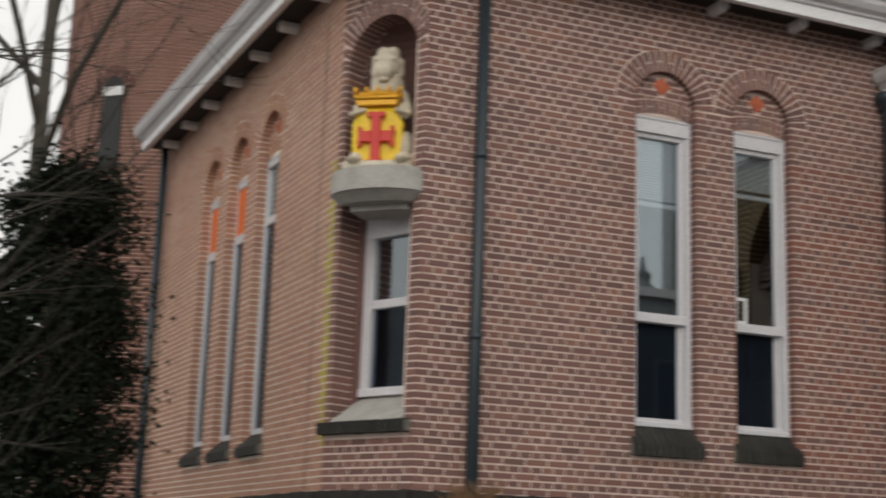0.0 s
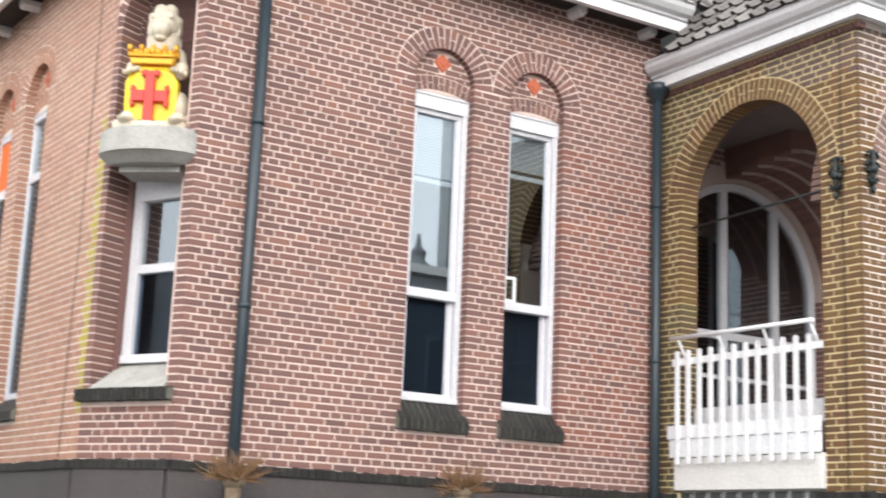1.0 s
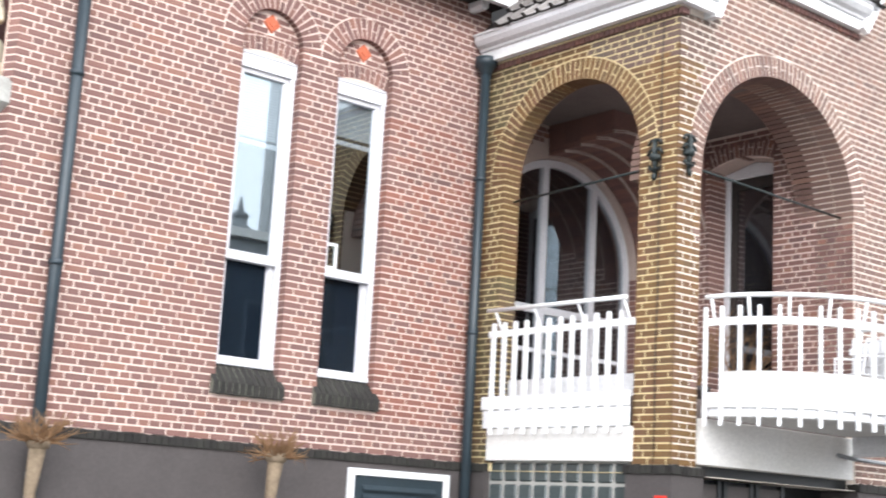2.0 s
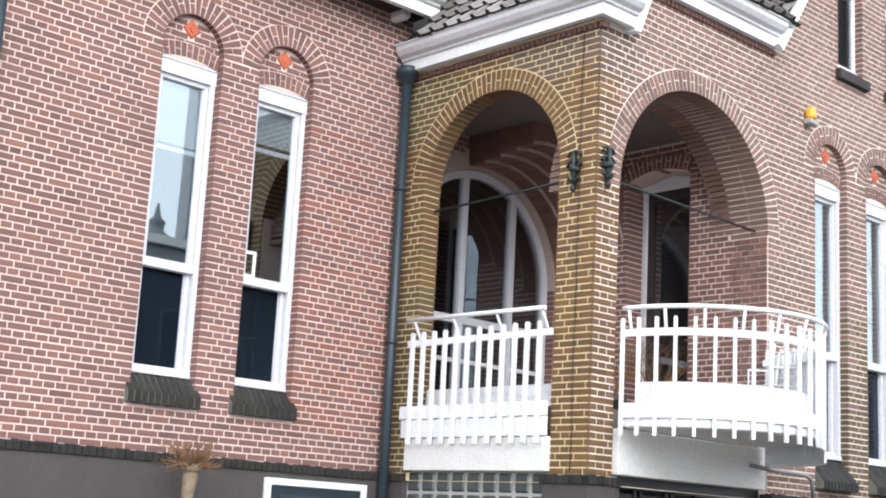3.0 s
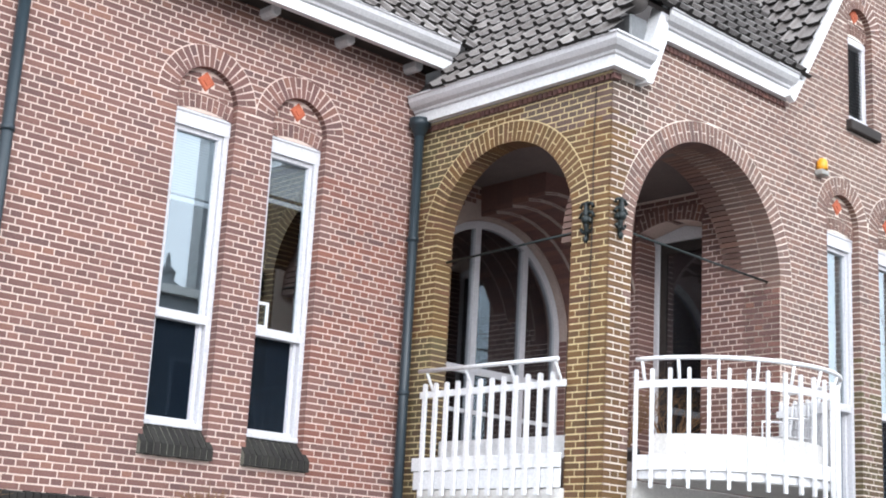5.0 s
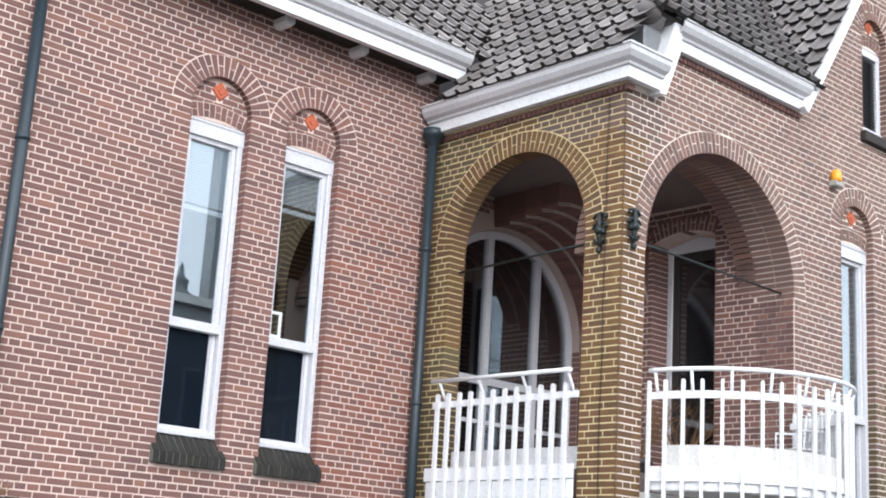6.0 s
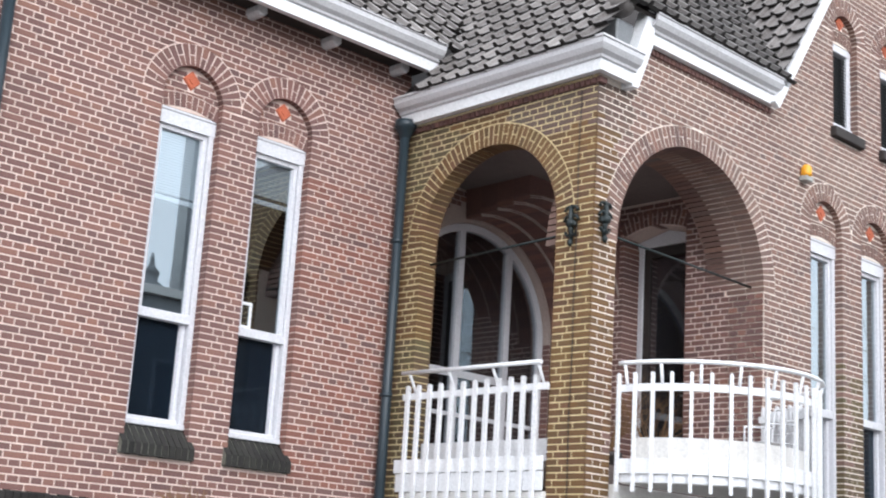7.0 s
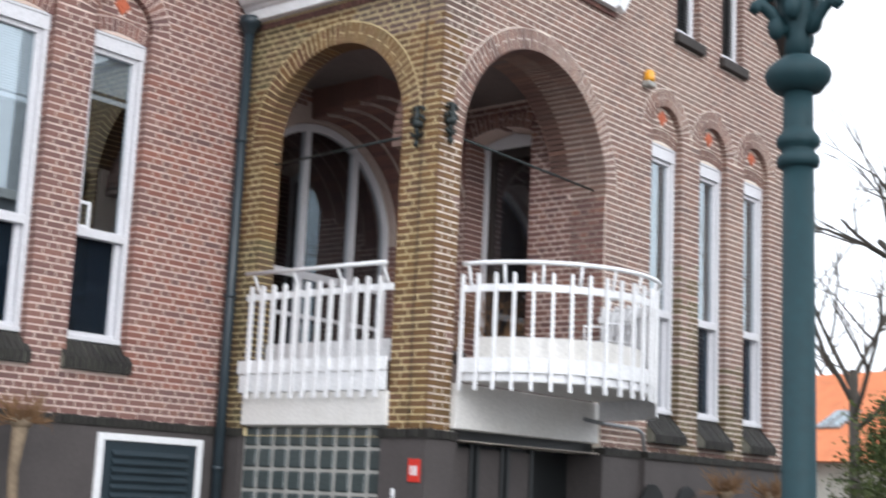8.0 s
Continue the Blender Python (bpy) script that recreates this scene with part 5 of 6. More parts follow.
# ---- tie rods and iron wall anchors ----
def anchor(m, u, z):
    e = empty("wall_anchor", m, "black ornamental iron wall anchor on the pier", "wall anchor", "wall anchors")
    bm = bmesh.new()
    tube(bm, [(u, -0.035, z - 0.20), (u, -0.045, z - 0.05), (u, -0.05, z + 0.10), (u, -0.04, z + 0.19)], [0.022, 0.03, 0.034, 0.02], 8)
    ball(bm, (u, -0.05, z - 0.20), 0.034, (1, 0.8, 1.2), 8)
    part("stem", bm, iron, e)
    bm = bmesh.new()
    ball(bm, (u, -0.06, z), 0.05, (1.3, 0.8, 1.0), 10)
    box(bm, u - 0.075, u + 0.075, -0.06, -0.005, z - 0.03, z + 0.03, 0.012)
    part("boss", bm, iron, e)
    for s in (-1, 1):
        for dz, r in ((0.12, 0.055), (-0.08, 0.045), (0.02, 0.06)):
            bm = bmesh.new()
            tube(bm, [(u + s * r * 1.25 * (1 - math.cos(a)) / 1.3, -0.045, z + dz + r * math.sin(a) * (1 if dz > 0 else -1)) for a in (0, 0.6, 1.2, 1.8, 2.4, 3.0)], [0.02, 0.02, 0.018, 0.016, 0.018, 0.022], 6)
            part("scroll", bm, iron, e)
    for ob in e.children:
        for v_ in ob.data.vertices:
            v_.co.x, v_.co.z = u + (v_.co.x - u) * 0.72, z + (v_.co.z - z) * 0.92
    return e


anchor(M_L, 2.40, 4.79)
anchor(M_C, 0.11, 4.82)
bm = bmesh.new()
tube(bm, [(0.14, -2.175, 4.76), (0.14, -0.345, 4.70)], 0.012, 8)
thing("tie_rod", bm, iron, "dark iron tie rod across the loggia arch", "tie rod", group="tie rods")
bm = bmesh.new()
tube(bm, [(0.34, YC + 0.16, 4.78), (2.755, YC + 0.16, 4.73)], 0.012, 8)
thing("tie_rod", bm, iron, "dark iron tie rod across the balcony arch", "tie rod", group="tie rods")

# ---- alarm light ----
e = empty("alarm_light", M_C @ pose(3.50, 0, 6.13), "small amber alarm light on the gable wall", "alarm light")
part("bracket", B((-0.07, 0.07, -0.10, 0.0, -0.09, -0.03), bev=0.01), stone_grey, e)
bm = bmesh.new()
lathe(bm, [(0.055, -0.03), (0.062, 0.0), (0.058, 0.07), (0.035, 0.10), (0.008, 0.108)], 14, (0, -0.055))
part("dome", bm, amber, e, "amber dome")


# ---- plinth details ----
def vent():
    e = empty("ventilation_grille", M_A, "dark louvred grille in a white frame", "grille", kind="structure")
    l, r, zt, zb = -1.53, -0.30, 1.885, 0.95
    for b in ((l, l + 0.07, -0.075, -0.0, zb, zt), (r - 0.07, r, -0.075, -0.0, zb, zt), (l + 0.07, r - 0.07, -0.075, -0.0, zt - 0.065, zt), (l + 0.07, r - 0.07, -0.075, 0.0, zb, zb + 0.06)):
        part("frame_bar", B(b, bev=0.006), white_paint, e, "white frame bar")
    part("backing", B((l + 0.07, r - 0.07, -0.052, -0.045, zb + 0.06, zt - 0.065)), slate_pipe, e)
    for i in range(9):
        z = zt - 0.20 - i * 0.075
        bm = bmesh.new()
        vs = [bm.verts.new(p) for p in ((l + 0.17, -0.085, z), (r - 0.17, -0.085, z), (r - 0.17, -0.055, z + 0.04), (l + 0.17, -0.055, z + 0.04), (l + 0.17, -0.085, z + 0.012), (r - 0.17, -0.085, z + 0.012), (r - 0.17, -0.055, z + 0.052), (l + 0.17, -0.055, z + 0.052))]
        for q in QUADS:
            bm.faces.new([vs[i_] for i_ in q])
        part("slat", bm, slate_pipe, e)


vent()


def glass_blocks():
    e = empty("glass_block_panel", M_L, "panel of square glass blocks under the loggia", "glass blocks", kind="structure")
    me = bpy.data.meshes.new("glass_block")
    bm = B((-0.088, 0.088, 0.0, 0.09, -0.088, 0.088), bev=0.016)
    bmesh.ops.recalc_face_normals(bm, faces=bm.faces)
    bm.to_mesh(me)
    bm.free()
    me.materials.append(block_glass)
    for i in range(9):
        for j in range(9):
            ob = new("glass_block", me)
            ob.parent = e
            ob.location = (0.285 + 0.105 + i * 0.2075, 0.012, 1.945 - j * 0.205)
    part("joints", B((0.285, 2.17, 0.03, 0.08, 0.0, 2.05)), stone_grey, e)


glass_blocks()


def garage():
    e = empty("door_2", M_C, "dark glazed double doors under the balcony", "door", kind="structure")
    part("lintel", B((0.36, 2.76, 0.10, 0.2, 1.95, 2.06)), black_paint, e)
    part("frame_jamb", B((0.362, 0.43, 0.02, 0.12, 0, 2.04)), stone_grey, e, "pale grey door jamb")
    for l, r in ((0.46, 0.88), (0.92, 1.35), (1.39, 1.82)):
        for b in ((l, l + 0.05), (r - 0.05, r)):
            part("stile", B((*b, 0.15, 0.2, 0, 1.94)), black_paint, e)
        part("panel", B((l + 0.05, r - 0.05, 0.165, 0.18, 0.05, 1.9)), plinth_grey, e, "grey door panel")
    part("backing", B((0.44, 2.76, 0.4, 0.45, 0, 2.04)), black_paint, e)


garage()
e = empty("house_number_sign", M_L, "small red enamel number sign on the pier", "sign")
part("plate", B((2.52, 2.66, -0.085, -0.072, 1.56, 1.76), bev=0.004), red_paint, e)
part("mark", B((2.55, 2.575, -0.088, -0.084, 1.62, 1.70)), white_paint, e, "white bar")
part("mark", B((2.59, 2.625, -0.088, -0.084, 1.62, 1.70)), white_paint, e, "white bar")
e = empty("door_bell", M_L, "small white bell plate on the pier", "door bell")
part("plate", B((2.33, 2.375, -0.085, -0.07, 1.35, 1.50), bev=0.006), white_paint, e)
part("button", B((2.344, 2.361, -0.09, -0.084, 1.42, 1.44)), lead, e)

# dark cellar openings in the gable plinth
for x in (3.62, 4.35):
    bm = bmesh.new()
    prism(bm, [(x - 0.22, 1.0), (x + 0.22, 1.0)] + [(x + 0.22 * math.cos(math.pi * i / 10), 1.48 + 0.2 * math.sin(math.pi * i / 10)) for i in range(11)], 0.0, 0.02)
    for v_ in bm.verts:
        if v_.co.y > -1:
            v_.co.y += YC - 0.12
    thing("cellar_window", bm, black_paint, "small dark arched cellar opening in the plinth", "window", kind="structure")


def branchy(bm, start, direction, length, radius, depth, rnd, spread=0.6, droop=0.0, seg=6):
    pts, d = [Vector(start)], Vector(direction).normalized()
    n = 5
    for i in range(n):
        d = (d + Vector((rnd.uniform(-1, 1), rnd.uniform(-1, 1), rnd.uniform(-0.7, 0.9) - droop)) * 0.16).normalized()
        pts.append(pts[-1] + d * (length / n))
    tube(bm, pts, [radius * (1 - 0.6 * i / n) for i in range(n + 1)], seg, cap=False)
    if depth:
        for _ in range(rnd.choice((2, 3, 3, 4))):
            k = rnd.randint(2, n)
            nd = (d + Vector((rnd.uniform(-1, 1), rnd.uniform(-1, 1), rnd.uniform(-0.5, 0.8))) * spread).normalized()
            branchy(bm, pts[k], nd, length * rnd.uniform(0.5, 0.8), radius * (1 - 0.6 * k / n) * 0.7, depth - 1, rnd, spread, droop, max(3, seg - 1))


# ---- thin cables down the brickwork ----
def cable(m, u, z0, z1):
    bm = bmesh.new()
    tube(bm, [(u + 0.006 * math.sin(i * 1.7), -0.009, z0 + (z1 - z0) * i / 12) for i in range(13)], 0.0035, 6)
    thing("cable", bm, black_paint, "thin black cable clipped to the brick wall", "cable", m, "cables on the walls")


cable(M_L, 2.435, 2.05, 6.1)
cable(M_W, -0.42, 2.05, 6.6)

# ---- things on the balcony and sills ----
e = empty("picture_frame", M_A, "small white picture frame leaning behind the glass", "picture frame")
for b in ((-1.87, -1.84, 0.142, 0.158, 3.745, 4.0), (-1.72, -1.69, 0.142, 0.158, 3.745, 4.0), (-1.84, -1.72, 0.142, 0.158, 3.97, 4.0), (-1.84, -1.72, 0.142, 0.158, 3.745, 3.775)):
    part("bar", B(b, bev=0.003), white_paint, e)


def garden_chair(x, y, turn):
    e = empty("garden_chair", pose(x, y, 2.62, 0, 0, turn) @ Matrix.Scale(0.88, 4), "white painted metal garden chair on the balcony", "chair")
    for u in (-0.2, 0.2):
        bm = bmesh.new()
        tube(bm, [(u, -0.2, 0), (u, -0.18, 0.45)], 0.013, 8)
        part("leg", bm, white_paint, e)
        bm = bmesh.new()
        tube(bm, [(u, 0.22, 0), (u, 0.18, 0.45), (u, 0.24, 0.88)], 0.013, 8)
        part("leg", bm, white_paint, e)
        bm = bmesh.new()
        tube(bm, [(u, -0.18, 0.45), (u, -0.18, 0.64), (u, 0.2, 0.66)], 0.013, 8)
        part("armrest", bm, white_paint, e)
    for i in range(6):
        part("seat_slat", B((-0.21, 0.21, -0.2 + i * 0.066, -0.15 + i * 0.066, 0.44, 0.456), bev=0.004), white_paint, e)
    for z in (0.58, 0.72, 0.86):
        bm = bmesh.new()
        tube(bm, [(-0.2, 0.20 + 0.1 * (z - 0.45), z), (0.2, 0.20 + 0.1 * (z - 0.45), z)], 0.011, 8)
        part("back_rail", bm, white_paint, e)
    for i in range(5):
        u = -0.14 + 0.07 * i
        bm = bmesh.new()
        tube(bm, [(u, 0.215, 0.58), (u + 0.02, 0.225, 0.72), (u, 0.24, 0.86)], 0.009, 6)
        part("back_bar", bm, white_paint, e)


garden_chair(2.26, -3.02, 250)


def potted_plant(x, y, seed):
    rnd = random.Random(seed)
    e = empty("potted_plant", pose(x, y, 2.64), "withered brown plant in a dark pot", "plant", "pots in the loggia")
    bm = bmesh.new()
    lathe(bm, [(0.12, 0), (0.17, 0.27), (0.19, 0.27), (0.19, 0.32), (0.15, 0.32)], 16)
    part("pot", bm, plinth_grey, e, "dark clay pot")
    bm = bmesh.new()
    for _ in range(16):
        a = rnd.uniform(0, 6.28)
        branchy(bm, (0.05 * math.cos(a), 0.05 * math.sin(a), 0.3), (math.cos(a) * 0.5, math.sin(a) * 0.5, 1.0), rnd.uniform(0.35, 0.65), 0.008, 2, rnd, 0.8, 0.25, 4)
    tagged(part("withered_foliage", bm, twig_brown, e, "dry brown stems"), kind="stuff")


potted_plant(2.35, -1.55, 71)
potted_plant(2.05, -1.15, 72)


# ---- street lamp post ----
def lamp_post(x, y):
    e = empty("street_lamp", pose(x, y, 0), "ornate dark teal cast-iron street lamp post", "street lamp")
    bm = bmesh.new()
    lathe(bm, [(0.16, 0.0), (0.16, 0.3), (0.12, 0.36), (0.11, 0.7), (0.08, 0.78), (0.064, 0.9), (0.058, 2.70)], 24)
    part("shaft", bm, post_green, e)
    bm = bmesh.new()
    lathe(bm, [(0.058, 2.70), (0.076, 2.708), (0.08, 2.725), (0.076, 2.745), (0.062, 2.755), (0.062, 2.775), (0.078, 2.785), (0.082, 2.80), (0.078, 2.818), (0.06, 2.84), (0.056, 2.86), (0.056, 2.99)], 24)
    part("collar", bm, post_green, e, "ringed collar")
    bm = bmesh.new()
    lathe(bm, [(0.056, 2.99), (0.09, 3.0), (0.118, 3.035), (0.124, 3.06), (0.115, 3.085), (0.08, 3.115), (0.058, 3.13)], 24)
    part("knop", bm, post_green, e, "swollen knop")
    bm = bmesh.new()
    lathe(bm, [(0.052, 3.13), (0.048, 3.2), (0.062, 3.28), (0.075, 3.34), (0.05, 3.42), (0.045, 3.7), (0.06, 3.75), (0.02, 3.8)], 18)
    for k in range(14):
        a, z = k * 2.4, 3.22 + 0.022 * k
        r = 0.066 + 0.02 * math.sin(k * 1.7)
        ball(bm, (r * math.cos(a), r * math.sin(a), z), 0.036, (1, 1, 1.4), 8)
    part("capital", bm, post_green, e, "leaf-carved capital")
    for a in (20, 140, 260):
        bm = bmesh.new()
        pts = []
        for i in range(11):
            t = i / 10
            r = 0.05 + 0.13 * math.sin(t * 2.6)
            z = 3.22 + 0.17 * t + 0.05 * math.sin(t * 6)
            pts.append((r * math.cos(radians(a)), r * math.sin(radians(a)), z))
        tube(bm, pts, [0.026 - 0.001 * i for i in range(11)], 8)
        ball(bm, pts[-1], 0.04, (1, 1, 1), 8)
        part("scroll_arm", bm, post_green, e, "curled scroll bracket")


lamp_post(-4.52, -8.24)


# ---- plants ----
def bare_tree(x, y, h, r, seed, label, spread=0.8, depth=5, lean=(0, 0, 1)):
    rnd = random.Random(seed)
    e = empty("bare_tree", pose(x, y, 0), label, "tree")
    bm = bmesh.new()
    tube(bm, [(0, 0, 0), (0.03 * h * lean[0], 0.03 * h * lean[1], h * 0.2), (lean[0] * h * 0.1, lean[1] * h * 0.1, h * 0.45)], [r * 1.3, r, r * 0.8], 10)
    part("trunk", bm, bark, e)
    bm = bmesh.new()
    top = Vector((lean[0] * h * 0.1, lean[1] * h * 0.1, h * 0.43))
    for i in range(5):
        a = i * 1.26 + rnd.uniform(-0.3, 0.3)
        branchy(bm, top - Vector((0, 0, h * 0.03 * i)), (math.cos(a) * 0.7, math.sin(a) * 0.7, rnd.uniform(0.5, 1.3)), h * 0.34, r * 0.55, depth - 1, rnd, spread)
    part("crown", bm, bark, e, "bare winter branches")
    return e


def leafy(name, x, y, rx, ry, z0, z1, count, size, material, seed, label, taper=0.75, top=0.25, category="bush"):
    """An evergreen: stems and many small leaves in uneven clumps."""
    rnd = random.Random(seed)
    e = empty(name, pose(x, y, 0), label, category)
    bm = bmesh.new()
    tube(bm, [(0, 0, 0), (0.05, 0, z1 * 0.5), (0, 0.05, z1 * 0.9)], [0.12, 0.08, 0.03], 8)
    part("trunk", bm, bark, e)
    clumps = []
    for _ in range(170):
        h = rnd.random() ** 0.9
        w = (1 - h) * taper + top if h < 0.97 else top * 0.6
        a, q = rnd.uniform(0, 2 * math.pi), rnd.uniform(0.45, 1.08) * w
        clumps.append((Vector((rx * q * math.cos(a), ry * q * math.sin(a), z0 + (z1 - z0) * h)), rnd.uniform(0.14, 0.42) * min(rx, 1.2)))
    solids = []
    for _ in range(count):
        c, s = rnd.choice(clumps)
        p = c + Vector((rnd.gauss(0, 1), rnd.gauss(0, 1), rnd.gauss(0, 0.8))) * s * 0.55
        d = Vector((rnd.uniform(-1, 1), rnd.uniform(-1, 1), rnd.uniform(-0.8, 0.5))).normalized()
        n = d.cross(Vector((rnd.uniform(-1, 1), rnd.uniform(-1, 1), rnd.uniform(-1, 1)))).normalized()
        l, w = size * rnd.uniform(0.7, 1.4), size * rnd.uniform(0.25, 0.45)
        solids.append([tuple(p), tuple(p + d * l * 0.5 + n * w), tuple(p + d * l), tuple(p + d * l * 0.5 - n * w)])
    joined("crown", [(solids, [(0, 1, 2, 3)])], material, e, "dense small evergreen leaves", kind="stuff")
    return e


def pollard(x, y, h, seed, label):
    rnd = random.Random(seed)
    e = empty("pollarded_tree", pose(x, y, 0), label, "tree", "pollarded trees by the wall")
    bm = bmesh.new()
    tube(bm, [(0, 0, 0), (0.03, 0, h * 0.4), (-0.02, 0.02, h * 0.8), (0, 0, h)], [0.06, 0.05, 0.045, 0.07], 8)
    ball(bm, (0, 0, h), 0.085, (1.2, 1.1, 0.8), 8)
    part("trunk", bm, pollard_bark, e)
    bm = bmesh.new()
    for _ in range(60):
        a = rnd.uniform(0, 6.28)
        branchy(bm, (0.05 * math.cos(a), 0.05 * math.sin(a), h), (math.cos(a), math.sin(a) * 0.7, rnd.uniform(-0.1, 1.7)), rnd.uniform(0.12, 0.25), 0.010, 1, rnd, 0.9, seg=4)
    tagged(part("twiggy_crown", bm, twig_brown, e, "short dry brown twigs"), kind="stuff")


pollard(-4.77, -0.5, 1.86, 5, "dry brown pollarded tree in front of the downpipe")
pollard(-2.63, -0.5, 1.90, 6, "dry brown pollarded tree against the plinth")
pollard(4.37, -3.2, 1.62, 7, "dry brown shrub in front of the gable plinth")
pollard(5.44, -3.2, 1.60, 8, "dry brown shrub beside the gable corner")
leafy("evergreen_tree", -7.76, 2.4, 1.04, 1.0, 0.1, 4.85, 56000, 0.06, leaf_dark, 11, "dark evergreen tree beside the house", taper=0.55, top=0.35, category="tree")
bare_tree(-7.62, 7.5, 20.0, 0.10, 21, "tall bare winter tree behind the evergreen", 0.6)
bare_tree(-7.95, 7.0, 11.0, 0.06, 22, "slim bare winter tree behind the evergreen", 0.6)
e = empty("bare_shrub", Matrix(), "thin bare branches hanging before the evergreen", "shrub")
rnd = random.Random(31)
bm = bmesh.new()
for i in range(12):
    z = 1.6 + 0.36 * i
    branchy(bm, (-9.6 + 0.05 * i, -0.6 + rnd.uniform(-0.5, 0.7), z), (1.0, rnd.uniform(-0.1, 0.3), rnd.uniform(-0.1, 0.75)), rnd.uniform(0.9, 1.5), 0.014, 2, rnd, 0.45, 0.05, 5)
tagged(part("twiggy_crown", bm, bark, e, "grey-brown bare twigs"), kind="stuff")
bm = bmesh.new()
tube(bm, [(-9.9, -0.4, 0), (-9.8, -0.3, 2.5), (-9.5, -0.2, 5.8)], [0.09, 0.07, 0.03], 8)
part("stem", bm, bark, e, "bare stem")
bare_tree(15.0, -2.5, 10.5, 0.26, 44, "bare winter tree beyond the house", 0.7)
bare_tree(27.0, 5.0, 12.0, 0.16, 45, "distant bare winter tree", 0.8)
bare_tree(40.0, 5.0, 13.0, 0.2, 46, "distant bare tree behind the orange roof", 0.8)
bare_tree(42.0, 11.0, 13.0, 0.2, 47, "distant bare tree behind the orange roof", 0.8)
leafy("conifer", 9.64, -3.0, 0.95, 0.95, 0.1, 2.9, 9000, 0.07, leaf_mid, 51, "green garden conifer at the gable corner", top=0.4)
leafy("hedge_bush", 11.5, 0.2, 1.2, 1.0, 0.1, 2.1, 9000, 0.08, leaf_mid, 52, "green garden bush behind the lamp post", top=0.5)


# ---- round stair tower ----
def tower(x, y, r, h):
    e = empty("stair_tower", pose(x, y, 0), "round red-brown brick stair tower", "tower", kind="structure")
    bm = bmesh.new()
    z, seg, prev = 0.0, 48, None
    while z < h:
        for zz, rec in ((z, 0.0), (z + CH - JOINT, 0.0), (z + CH - JOINT, 0.01), (z + CH, 0.01)):
            ring_ = [bm.verts.new(((r - rec) * math.cos(2 * math.pi * i / seg), (r - rec) * math.sin(2 * math.pi * i / seg), zz)) for i in range(seg)]
            if prev:
                for i in range(seg):
                    bm.faces.new((prev[i], prev[(i + 1) % seg], ring_[(i + 1) % seg], ring_[i]))
            prev = ring_
        z += CH
    bm.faces.new(prev)
    me_ = part("wall", bm, brick_red[0], e, "coursed brick drum")
    me_.data.materials.append(mortar_pink)
    for p_ in me_.data.polygons:
        n_ = p_.normal
        if p_.area > 0 and abs(n_.z) < 0.5:
            d_ = math.hypot(p_.center.x, p_.center.y)
            p_.material_index = 1 if d_ < r * math.cos(math.pi / seg) - 0.005 else 0
    return e


tw = tower(-5.30, 10.6, 1.72, 14.0)


def tower_window(a, z0, z1):
    r = 1.72
    m = pose(-5.30 + r * math.cos(a), 10.6 + r * math.sin(a), 0, 0, 0, math.degrees(a) + 90)
    window_count[0] += 1
    win = empty(f"window_{window_count[0]}", m, "narrow arched slit window in the tower", "window", kind="structure")
    bm = bmesh.new()
    prism(bm, arch_loop(0, 0.17, z0, z1, 10), -0.012, 0.1)
    part("pane", bm, black_paint, win, "dark narrow pane")
    part("transom", B((-0.165, 0.165, -0.03, 0.05, z1 - 0.14, z1 + 0.0)), white_paint, win)
    part("sill", B((-0.21, 0.21, -0.05, 0.05, z0 - 0.06, z0)), soffit_dark, win)
    joined("arch_bricks", [(ring(0, z1, 0.17, 0.33, 0, 180, 0.064, 0.1, -0.02), RINGQ)], brick_red[0], win, "small brick arch")


tower_window(radians(-132), 7.0, 8.2)
thing("wall_link", B((-5.6, -3.0, 8.6, 8.9, 0, 6.8)), brick_orange[0], "plain brick wall between house and tower", "wall", kind="structure")


# ---- neighbouring houses ----
def far_house():
    e = empty("house", pose(36, 7.5, 0, 0, 0, -18), "distant white house with an orange tiled roof", "house")
    part("wall", B((-3, 6, -7, 7, 0, 3.2)), render_cream, e)
    bm = bmesh.new()
    prism(bm, [(-4.0, 3.1), (6.6, 3.1), (2.0, 6.6)], -7.4, 7.4)
    rf = part("roof", bm, orange_tile, e, "orange clay tile roof")
    d = Vector((6.0, 0, 3.5)).normalized()
    for y0 in (0.5, 1.08):
        bm = bmesh.new()
        vs = []
        for h in (0.0, 0.08):
            for s, yy in ((2.3, y0), (2.3, y0 + 0.5), (3.6, y0 + 0.5), (3.6, y0)):
                p = Vector((-4.0, yy, 3.1)) + d * s + Vector((-d.z, 0, d.x)) * h
                vs.append(bm.verts.new(p))
        for q in QUADS:
            bm.faces.new([vs[i] for i in q])
        sk = part("skylight", bm, lead, e, "roof light in a grey frame")
        bm = bmesh.new()
        vs = [bm.verts.new(Vector((-4.0, yy, 3.1)) + d * s + Vector((-d.z, 0, d.x)) * 0.09) for s, yy in ((2.38, y0 + 0.07), (2.38, y0 + 0.43), (3.52, y0 + 0.43), (3.52, y0 + 0.07))]
        bm.faces.new(vs)
        bmesh.ops.solidify(bm, geom=bm.faces[:], thickness=0.01)
        part("pane", bm, glass, sk)


far_house()


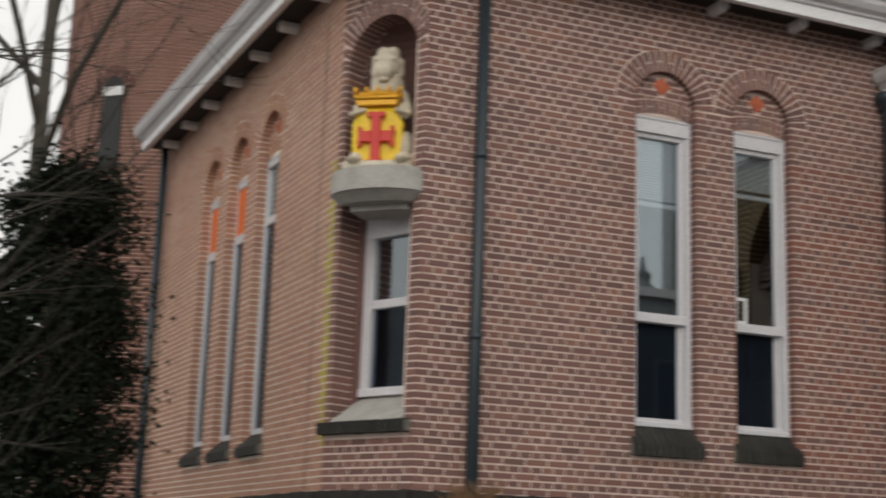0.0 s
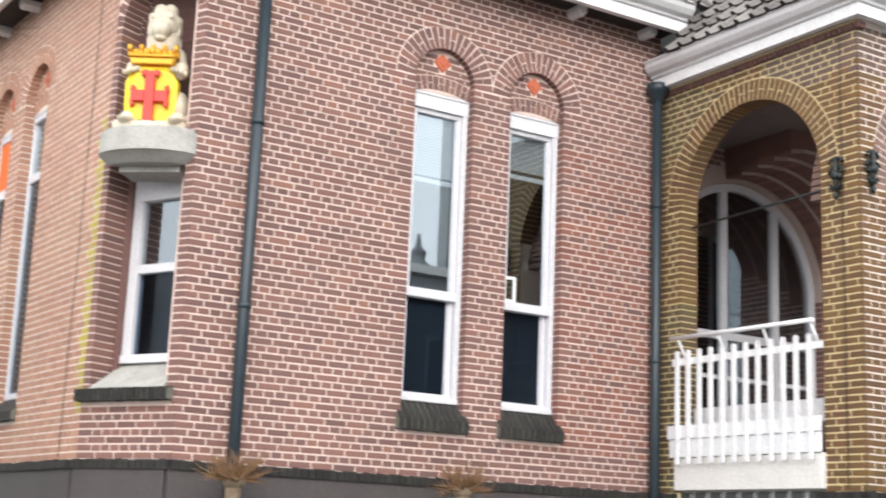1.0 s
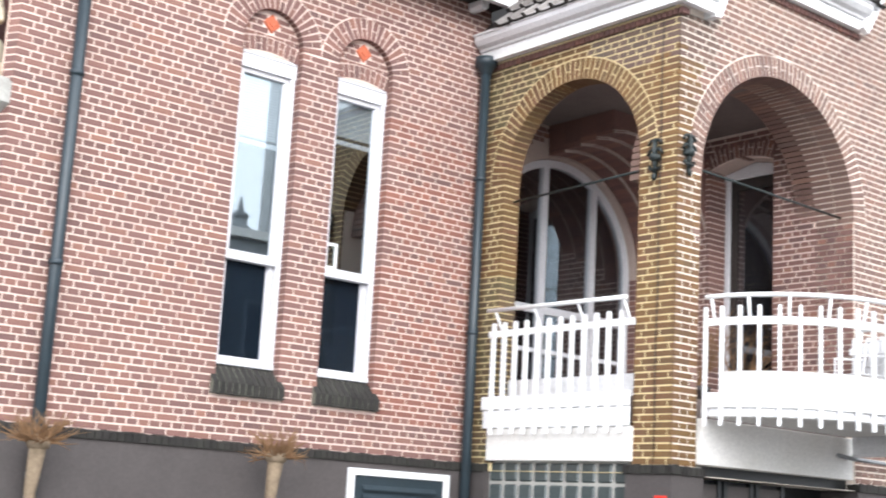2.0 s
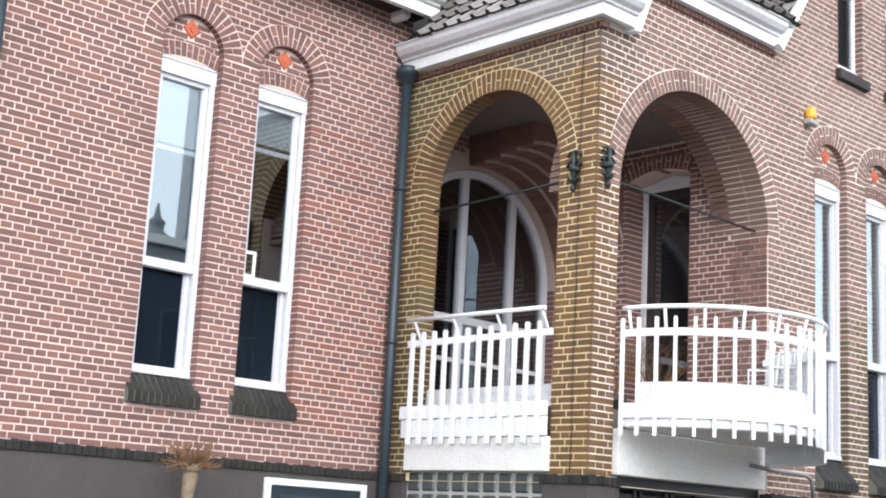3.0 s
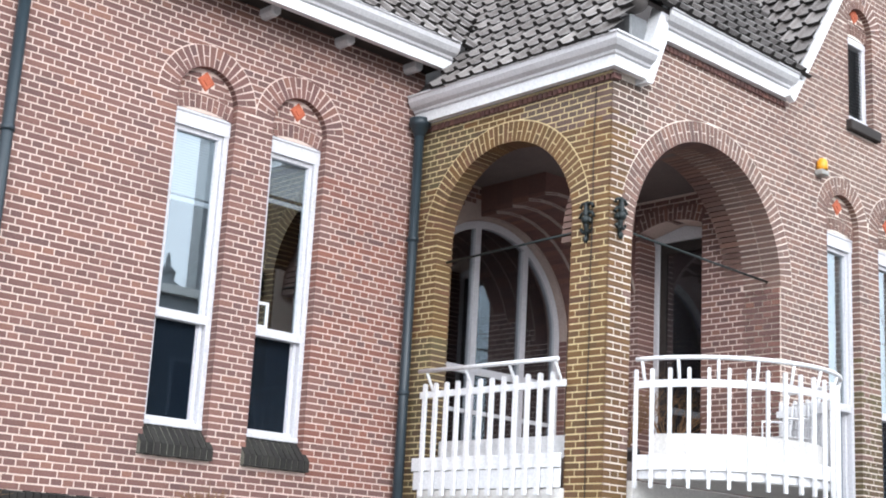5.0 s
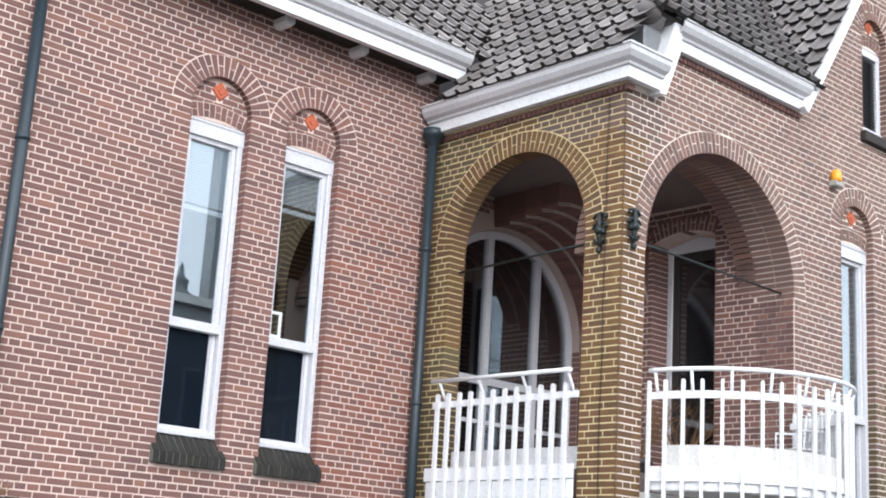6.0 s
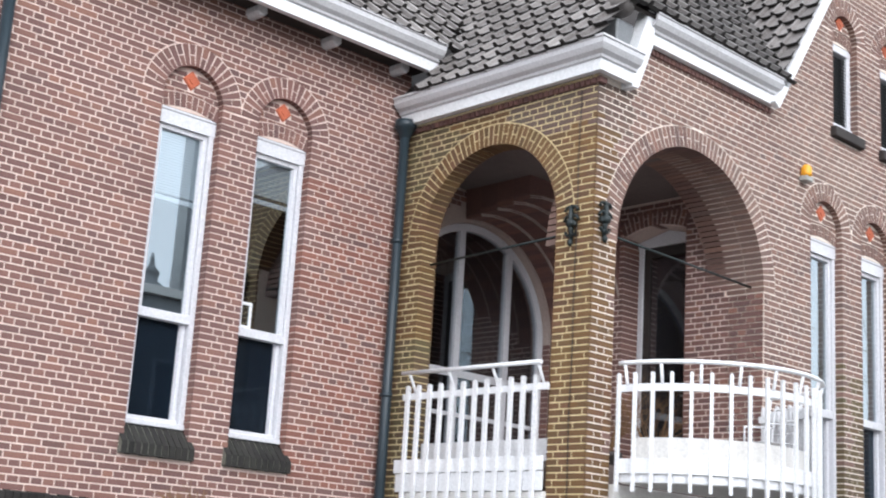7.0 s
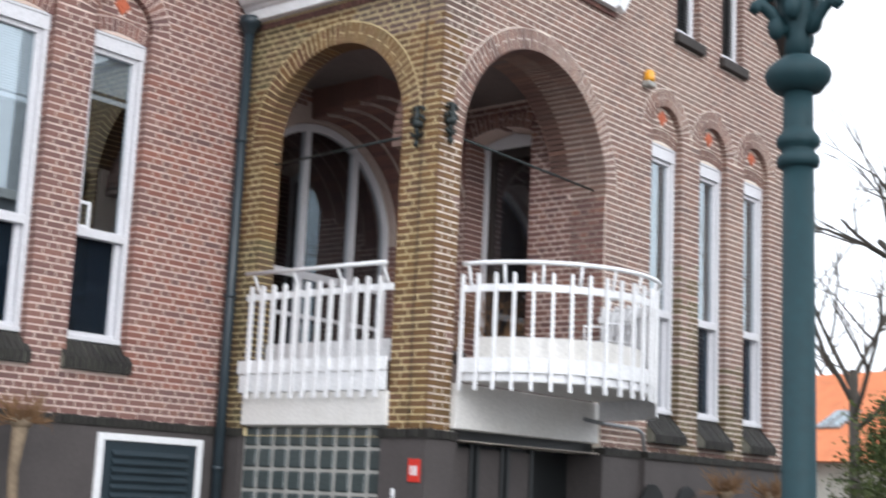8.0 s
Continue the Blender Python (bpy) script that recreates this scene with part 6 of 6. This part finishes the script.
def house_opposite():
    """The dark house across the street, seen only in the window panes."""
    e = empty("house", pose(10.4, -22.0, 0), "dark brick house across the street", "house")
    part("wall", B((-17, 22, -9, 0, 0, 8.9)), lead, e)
    part("cornice", B((-17.2, 22.2, -9.1, 0.25, 8.9, 9.15)), white_plaster, e, "pale stone cornice")
    bm = bmesh.new()
    lathe(bm, [(0.42, 9.15), (0.38, 9.26), (0.22, 9.38), (0.24, 9.58), (0.28, 9.62), (0.1, 9.8), (0.07, 10.0), (0.02, 10.2)], 12, (0.32, -0.4))
    part("finial", bm, lead, e, "pointed roof finial")
    # Added slab, never in direct view; its reflection darkens the pane's right strip.
    part("mirror_slab", B((1.05, 13, -0.5, 0.02, 9.152, 16.5)), lead, e, "tall thin dark slab added for the pane's mirrored strip")
    for i in range(9):
        w_ = part("window", B((-15.5 + 4 * i, -14.2 + 4 * i, -0.02, 0.04, 4.5, 7.2)), white_paint, e)
        part("pane", B((-15.4 + 4 * i, -14.3 + 4 * i, 0.04, 0.05, 4.6, 7.1)), black_paint, w_)


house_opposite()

# ---- brick pieces, last ----
bricks(wall_main, boxes_a, brick_red, (-4.5, -3.15, 2.0, 4.6), rings_a, voussoirs=True, arcs=[(c, A_ZS, W + 0.224) for c in A_WIN], patches=[(lambda u, z: u > -1.22 and 2.3 < z < 5.3 and math.sin(u * 91.7 + z * 57.3) > -0.35 + 0.3 * max(0, z - 4.4), brick_rust)])
bricks(wall_loggia, boxes_l, brick_ochre, (0.42, 2.66, 2.0, 6.3), rings_l, most=900, voussoirs=True, patches=[(lambda u, z: u < 0.42 and z < 3.9, brick_algae), (lambda u, z: z > 5.15 + 0.3 * math.sin(u * 9) and u < 0.75 + 0.2 * math.sin(z * 11), brick_algae), (lambda u, z: z > 5.93 - 0.25 * abs(math.sin(u * 2.3)) and u > 1.5 or z > 6.08, brick_top_brown)], arcs=[(LC, LS, LR + 0.224)])
bricks(wall_gable, boxes_c, brick_pale, (2.75, 3.75, 2.7, 6.2), rings_c, arcs=[(CC, CS, CR + 0.224)] + [(c, C_ZS, 0.33 + 0.214) for c in C_WIN] + [(c, U_ZS, 0.27 + 0.214) for c in U_WIN], patches=[(lambda u, z: u < 0.36 - 0.1 * math.sin(z * 5) and z < 5.7, brick_ochre), (lambda u, z: u < 0.55 and z >= 5.7, brick_top_brown), (lambda u, z: 4.32 < u < 4.76 and z < 2.9 + 1.3 * abs(math.sin(u * 17)), brick_algae), (lambda u, z: 5.4 < u < 5.85 and z < 2.6 + 0.6 * abs(math.sin(u * 19)), brick_algae)])
bricks(wall_niche, boxes_n, brick_red, (-0.1, 1.2, 2.0, 7.0), rings_n, most=900, voussoirs=True, arcs=[(NC, NS, NR + 0.209)])
bricks(wall_side, boxes_w, brick_orange, (-1.75, -0.13, 3.0, 5.3), rings_w, arcs=[(c, A_ZS, 0.35 + 0.189) for c in W_WIN], patches=[(lambda u, z: u > -0.11 and 2.4 < z < 5.0, brick_lichen)])


def back_cuts(z):
    r = WB[1] + 0.215
    if z < WB[2]:
        return [(WB[0] - WB[1], WB[0] + WB[1])]
    return [(WB[0] - h, WB[0] + h) for h in [math.sqrt(max(0, r * r - (z - WB[2]) ** 2))]]


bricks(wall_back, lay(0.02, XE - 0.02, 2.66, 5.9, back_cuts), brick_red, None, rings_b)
bricks(wall_loggia_end, [b for b in lay(-0.28, 2.618, 2.66, 5.9, loggia_end_cuts, 0.30) if b[1] < 2.2 or b[5] < CS + 0.02], brick_red, None, seg_arch(1.195, 0.435, 5.51, 0.09, 0.19, 0.2))
